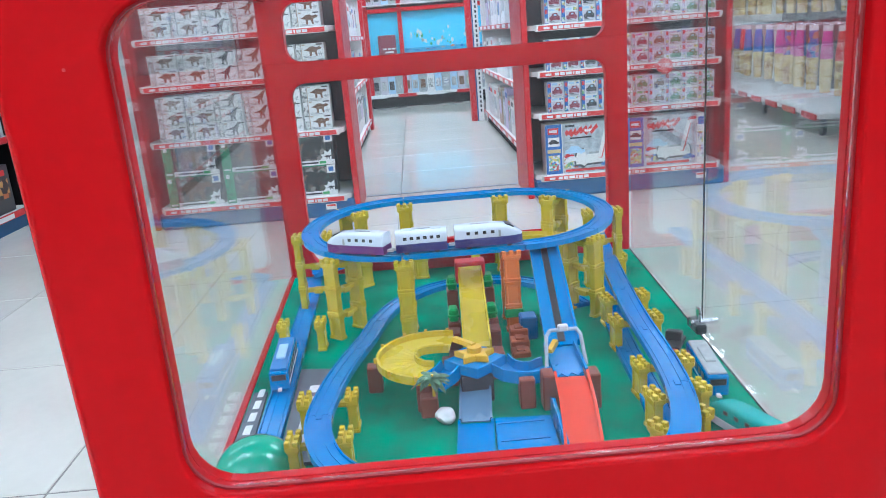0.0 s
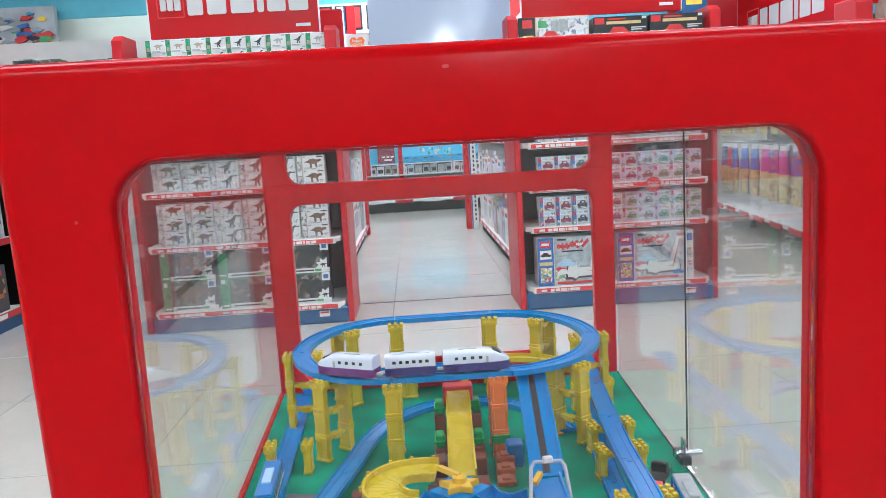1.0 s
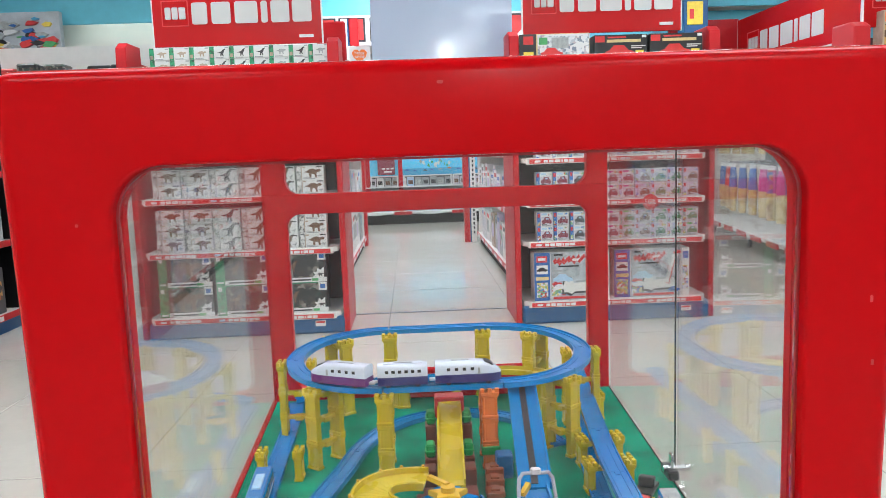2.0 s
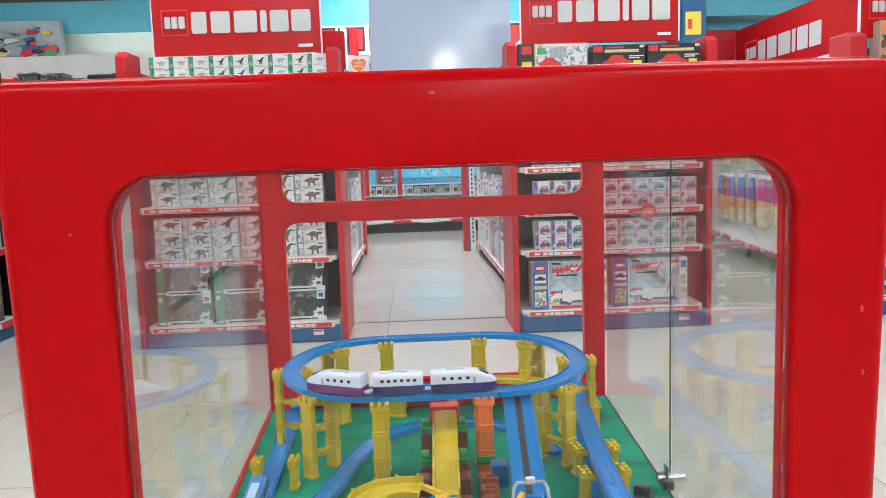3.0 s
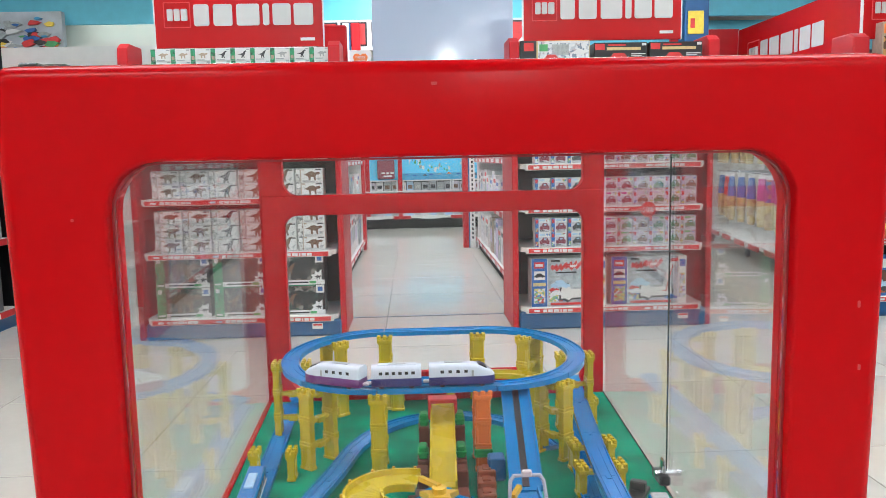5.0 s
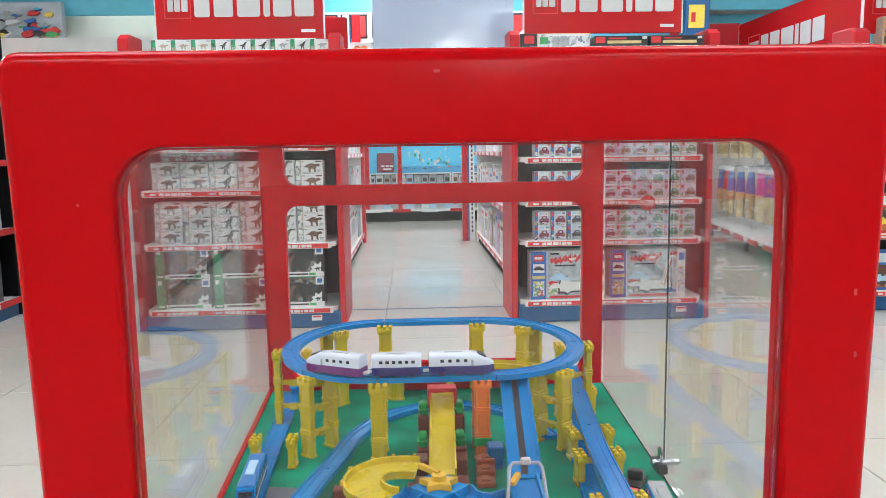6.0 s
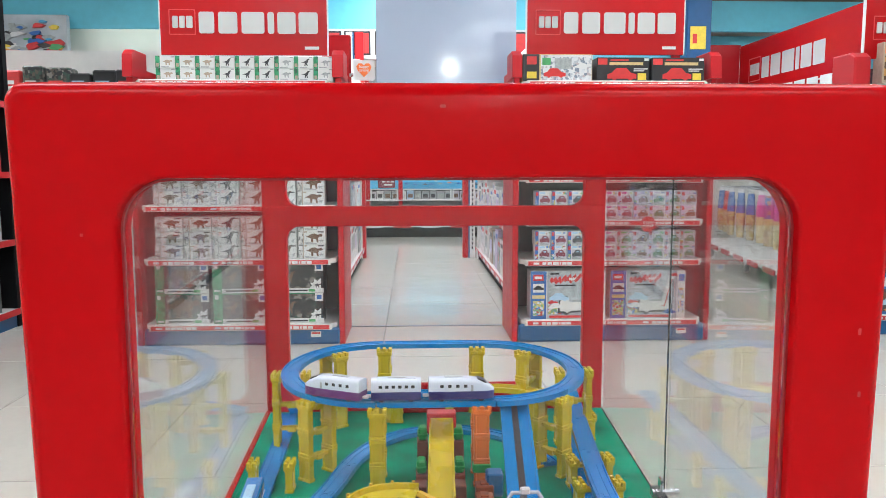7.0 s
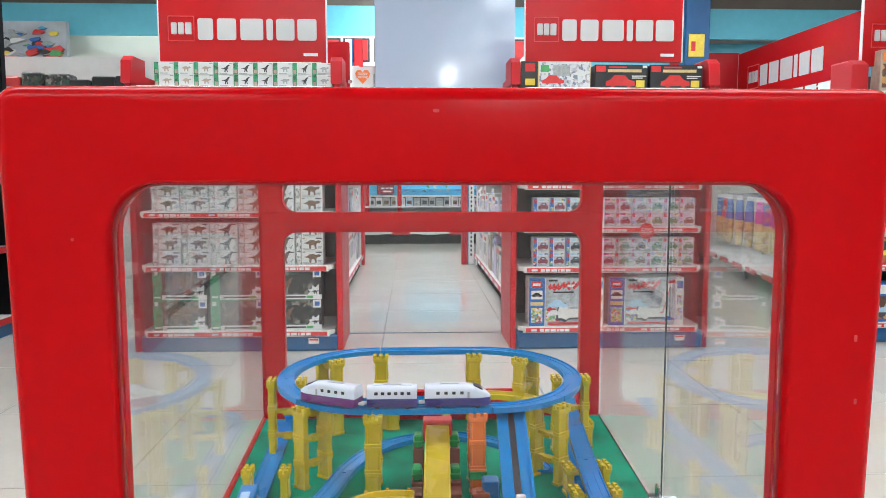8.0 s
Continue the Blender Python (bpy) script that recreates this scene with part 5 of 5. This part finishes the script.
for z, h in ((0.16, 0.30), (0.53, 0.14), (1.40, 0.22), (1.70, 0.22), (2.0, 0.22)):
    part("shelf", bm_box(-1.5, 11.38, z, 1.7, 11.69, z + 0.015), SHELFW, wd)
    for k in range(16):
        x = -0.70 + 0.112 * k
        b = thing("boxed_toy", "grey boxed toy on the far display shelf", "toy box", (x, 11.42, z + 0.016), group="boxed toys on the far wall")
        part("carton", bm_box(0.004, 0, 0, 0.104, 0.06, h * r.uniform(0.8, 0.95)), r.choice((GREYP, WHITE, MAUVE, LBLUE, GREYP)), b)
        part("print", bm_box(0.02, -0.001, h * 0.2, 0.088, -0.0002, h * 0.6), r.choice((PICS, DGREY, PICL, BROWNP, PICC)), b)

# ---- bag rack ----
rk = thing("bag_rack", "white wheeled rack with hanging patterned bags", "rack")
# it stands turned a little, its far end away from the aisle
RACK = pose(2.83, 5.7, 0, 0, 0, -8.6) @ pose(-3.15, -5.7, 0)
rk.matrix_basis = RACK
part("shelf", bm_box(3.15, 5.7, 0.15, 3.85, 9.0, 0.19, 0.004), SHELFW, rk)
part("back_panel", bm_box(3.86, 5.7, 0.14, 3.90, 9.0, 1.68), DGREY, rk, "dark pegboard back")
for k in range(7):
    part("edge_strip", bm_box(3.138, 5.75 + 0.47 * k, 0.135, 3.149, 5.75 + 0.47 * k + 0.3, 0.18), REDM, rk, "red strip")
for x in (3.25, 3.8):
    for y in (5.9, 7.4, 8.8):
        w = part("caster", bm_cyl((x, y, 0.045), 0.045, 0.03, "x", 18), DGREY, rk)
        part("caster_fork", bm_box(x - 0.02, y - 0.02, 0.05, x + 0.02, y + 0.02, 0.151), STEEL, w)


def bag(label, top, low, at):
    t = thing("hanging_bag", label, "bag", at, group="hanging bags")
    def pouch(z0, z1, w0, w1, d0, d1):
        n = 4
        rings = []
        for i in range(n + 1):
            u = i / n
            w, d, z = w0 + (w1 - w0) * u, d0 + (d1 - d0) * u + 0.008 * math.sin(math.pi * u), z0 + (z1 - z0) * u
            rings.append([(d * math.cos(a), w * math.sin(a), z) for a in (radians(22.5 + 45 * k) for k in range(8))])
        return loft(bmesh.new(), rings)
    part("lower_pouch", pouch(-0.50, -0.27 + 0.02, 0.040, 0.049, 0.02, 0.034), low, t, smooth=True)
    part("upper_pouch", pouch(-0.248, -0.04, 0.049, 0.036, 0.034, 0.010), top, t, smooth=True)
    part("header_card", bm_box(-0.003, -0.036, -0.04, 0.003, 0.036, 0.0), WHITE, t)
    return t


bags = [bag("hanging bag, orange red above and tan below", REDP, PICT, (3.36, 6.2, 0.80)), bag("hanging bag, magenta above and gold below", PINK, GOLD, (3.36, 6.3, 0.80)), bag("hanging bag, magenta above and tan below", PICP, PICT, (3.36, 5.8, 0.80)), bag("hanging bag, blue above and tan below", BLUEPR, PICT, (3.36, 5.917, 0.80)), bag("hanging bag, purple above and yellow below", PICP, PICT, (3.36, 6.034, 0.80))]
rb = random.Random(8)
for k, b in enumerate(bags):
    b.matrix_basis = RACK @ pose(3.32, 5.8 + 0.30 * k, 0.80, 0, 0, 38 + 6 * k)
for row, z in enumerate((0.80, 1.40)):
    for k in range(3 if row == 0 else 0, 11):
        copy_thing(rb.choice(bags), RACK @ pose(3.32 + rb.uniform(-0.03, 0.03), 5.8 + 0.30 * k, z, 0, 0, rb.uniform(25, 60)))
for k in range(11):
    for z in (0.80, 1.40):
        part("hook", bm_cyl((3.59, 5.8 + 0.30 * k, z + 0.004), 0.005, 0.54, "x", 8), STEEL, rk, "steel peg hook")

# ---- side units and high background ----
aisle_run(-2.61, -1, 3.0, 5.2, "shelving with dark boxed toys and a blue plinth", 31, BLUEB, (BLACK, DGREY, PICO, BLACK, GREYP, PICD, REDP), (PICO, PICD, PICB, PICO, TAN))
ou2 = gondola(2.66, 4.0, 4.62, [0.10, 0.45, 0.80, 1.15], "blue and white shelving unit with dark boxed toys", False)
part("top_bracket", bm_prism([(4.60, 1.44), (4.85, 1.44), (4.85, 1.70), (4.66, 1.70), (4.61, 1.67)], 2.54, 2.64, "yz", bevel=0.01), REDM, ou2, "red rounded end bracket")
part("bracket_arm", bm_box(2.62, 4.7, 1.45, 2.78, 4.84, 1.489), REDM, ou2)
darkbox = kept(carton("dark_box", "black carton with a bright orange print", 0.28, 0.27, 0.14, BLACK, "dark cartons", [("bar", (0.05, 0.3, 0.95, 0.95), PICO), (RUNNER, (0.5, 0.6, 0.36), ORA), ("bar", (0.1, 0.1, 0.8, 0.2), GOLD), ("bar", (0.72, 0.05, 0.95, 0.24), WHITE)]))
packs = [darkbox] + [kept(carton("toy_pack", lab, 0.19, 0.24, 0.10, body, "toy packs at the side", [("bar", (0.06, 0.08, 0.94, 0.66), PICO), (sh, (0.5, 0.38, 0.34), m), ("bar", (0.06, 0.72, 0.94, 0.95), top), ("bar", (0.2, 0.79, 0.8, 0.88), WHITE)]))
                    for lab, body, sh, m, top in (("grey toy pack with a red vehicle print", GREYP, AUTO, REDP, REDP), ("blue toy pack with a pale vehicle print", BLUEPR, TRUCK, LBLUE, WHITE), ("tan toy pack with an orange print", TAN, AUTO, ORA, ORA), ("red toy pack with a yellow print", REDP, TRUCK, YELPR, WHITE))]
for x0, x1, y in ((2.70, 3.95, 4.63),):
    for z in (0.10, 0.45, 0.80, 1.15, 1.49):
        x = x0 + 0.1
        while x < x1 - 0.08:
            b = rb.choice(packs[1:] if z > 0.5 else packs)
            w = 0.285 if b is darkbox else 0.195
            copy_thing(b, pose(min(x + w / 2 - 0.08, x1 - w / 2), y, z + 0.03, 0, 0, rb.uniform(-2, 2)))
            x += w + 0.004
sign(2.64, 3.60, 4.70, 1.672, 2.11, "red header sign with white block shapes above a shelf")
big_sign = sign(0, 2.45, 0, 1.80, 2.40, "long red wall sign with white block shapes", (3.74, 9.0, 0), -90, 0.16, 1.80, 1.85, 0.29)
solid("red_fascia", bm_box(2.95, 9.0, 1.86, 3.75, 9.05, 2.42), REDM, "plain red fascia board above the bag rack", "fascia", kind="structure")
pk = thing("hanging_cards", "row of white cards hanging under a red sign", "cards")
for k in range(9):
    part("card", bm_box(3.70, 6.7 + 0.24 * k, 1.72, 3.703, 6.9 + 0.24 * k, 1.86), WHITE, pk)

solid("partition_1", bm_box(-7, 9.2, 0, -0.80, 9.3, 3.1), CREAM, "plain white partition wall", "wall", kind="structure")
solid("partition_2", bm_box(0.90, 9.2, 0, 7, 9.3, 3.1), CREAM, "plain white partition wall", "wall", kind="structure")
solid("cyan_band", bm_box(0.90, 9.17, 2.0, 6.99, 9.196, 2.549), CYAN, "cyan painted band high on the partition", "wall band", kind="structure")
solid("bulkhead", bm_box(-7, 8.88, 2.55, 7, 8.93, 2.89, 0.004), CYAN, "cyan painted bulkhead band under the ceiling", "bulkhead", kind="structure")
solid("beam", bm_box(-7, 8.9, 2.895, 7, 9.19, 3.099), BEAM, "dark brown ceiling beam", "beam", kind="structure")
far = thing("wall_sign", "white wall sign with red outlined block shapes", "sign")
part("board", bm_box(-1.15, 8.80, 2.22, 1.5, 8.86, 2.545, 0.003), WHITE, far)
for x in (-1.12, -0.80, -0.46, 1.0, 1.3):
    part("letter_shadow", bm_box(x, 8.792, 2.26, x + 0.29, 8.799, 2.52, 0.003), BLACK, far)
    part("letter_block", bm_box(x + 0.02, 8.784, 2.28, x + 0.27, 8.7915, 2.50, 0.003), REDP, far)
nv = solid("navy_pillar", bm_box(2.90, 8.4, 0, 3.16, 8.6, 3.1, 0.004), BLUEB, "dark navy painted pillar", "pillar", kind="structure")
yt = thing("yellow_tag", "small yellow sign on the dark pillar", "sign")
part("plate", bm_box(2.93, 8.385, 2.28, 3.10, 8.398, 2.52, 0.003), YELPR, yt)
part("red_bar", bm_box(2.955, 8.38, 2.34, 3.0, 8.3845, 2.44), REDP, yt)
lp = thing("wall_poster", "large blue and green printed poster with pale shapes", "poster")
part("sheet", bm_box(-6.2, 8.70, 0.0, -3.76, 8.78, 2.66, 0.003), PAVE, lp)
rp2 = random.Random(5)
for k in range(150):
    x, z, sz = rp2.uniform(-5.2, -3.86), rp2.uniform(2.0, 2.6), rp2.uniform(0.03, 0.10)
    ring = [(min(-3.78, x + sz * rp2.uniform(0.6, 1.5) * math.cos(a)), min(2.65, z + sz * rp2.uniform(0.2, 0.6) * math.sin(a))) for a in (0.2, 1.1, 2.0, 3.0, 4.0, 5.1)]
    part("poster_shape", bm_prism(ring, 8.698 - 0.0003 * k, 8.699, "xz"), rp2.choice((BLUEPR, BLUEPR, SEABLUE, GREENPR, MOSS, WHITE, GREYP, REDP, YELPR, BLACK) if x > -4.25 or z < 2.25 else (WHITE, SHELFW, GREYP, LBLUE, BLACK, YELPR)), lp)
for q in range(3):
    part("red_line", bm_sweep(smooth_path([(-5.9, 8.655, 2.1 + 0.16 * q), (-5.3, 8.655, 2.5 + 0.05 * q), (-4.7, 8.655, 2.2 + 0.06 * q), (-4.0, 8.655, 2.05 + 0.10 * q)]), [(-0.004, -0.012), (0.004, -0.012), (0.004, 0.012), (-0.004, 0.012)]), REDP, lp)
cv = thing("cove_light", "warm white strip light under the cyan bulkhead", "strip light")
part("strip", bm_box(-3.75, 8.96, 2.66, -1.6, 9.02, 2.70), COVE, cv)
ls = thing("low_shelving", "grey topped shelving with dark packaged toys", "shelf")
part("body", bm_box(-4.7, 6.3, 0, -2.0, 6.8, 1.66), SHELFW, ls)
part("top_board", bm_box(-4.7, 6.62, 1.66, -2.0, 6.68, 1.98), SHELFW, ls, "pale grey top board")
for k in range(14):
    w = rp2.uniform(0.14, 0.19)
    b = thing("packaged_toy", "dark shiny packaged toy on top of shelving", "toy box", (-4.55 + 0.18 * k, 6.36, 1.6605), group="packaged toys on top")
    part("carton", bm_box(0, 0, 0, w, 0.16, rp2.uniform(0.09, 0.17), 0.012), rp2.choice((BLACK, DGREY, BLACK, BLACK, PICD, REDP)), b)
    part("print", bm_box(0.02, -0.001, 0.02, w * 0.7, -0.0002, 0.05), rp2.choice((WHITE, REDP, LBLUE)), b)
hd = thing("aisle_header", "red header board with a white price tag", "sign")
part("board", bm_box(-0.62, 5.08, 1.50, -0.44, 5.12, 1.86, 0.01), REDM, hd)
tg = part("price_tag", bm_prism(rrect(-0.425, 1.575, -0.29, 1.70, 0.012, 4), 5.06, 5.066, "xz"), WHITE, hd, "white tag with an orange heart shape")
part("tag_arm", bm_box(-0.45, 5.07, 1.60, -0.30, 5.078, 1.62), STEEL, hd)
part("heart", bm_prism([(-0.357, 1.595), (-0.318, 1.635), (-0.310, 1.66), (-0.325, 1.68), (-0.345, 1.68), (-0.357, 1.668), (-0.37, 1.68), (-0.39, 1.68), (-0.405, 1.66), (-0.396, 1.635)], 5.056, 5.0595, "xz"), ORA, tg)
for w, z in (("happy", 1.66), ("saving", 1.638)):
    lettering(w, 0.026, WHITE, tg, (-0.357, 5.0555, z))

# the patterns of the boxed goods are no longer needed
for b in store:
    for o in [*b.children_recursive, b]:
        bpy.data.objects.remove(o)

# ---- floor tiles ----
tile = mesh_of("tile", bm_box(-0.397, -0.397, -0.04, 0.397, 0.397, 0.0, 0.0015), TILE)
rest = bmesh.new()
for i in range(-9, 9):
    for j in range(-13, 10):
        x, y = -0.235 + 0.4 + 0.8 * i, 5.04 + 0.4 + 0.8 * j
        if abs(x) > 6.59 or y < -4.59:
            continue
        if abs(x) < 5.1 and y > -3.5:
            ob = new("tile", tile)
            ob.location = (x, y, 0)
            ob.parent = floor
        else:
            bm_box(x - 0.397, y - 0.397, -0.04, x + 0.397, y + 0.397, 0.0, 0.0, rest)
tagged(part("outer_tiles", rest, TILE, floor, "cream floor tiles along the shop's edges"), kind="stuff")
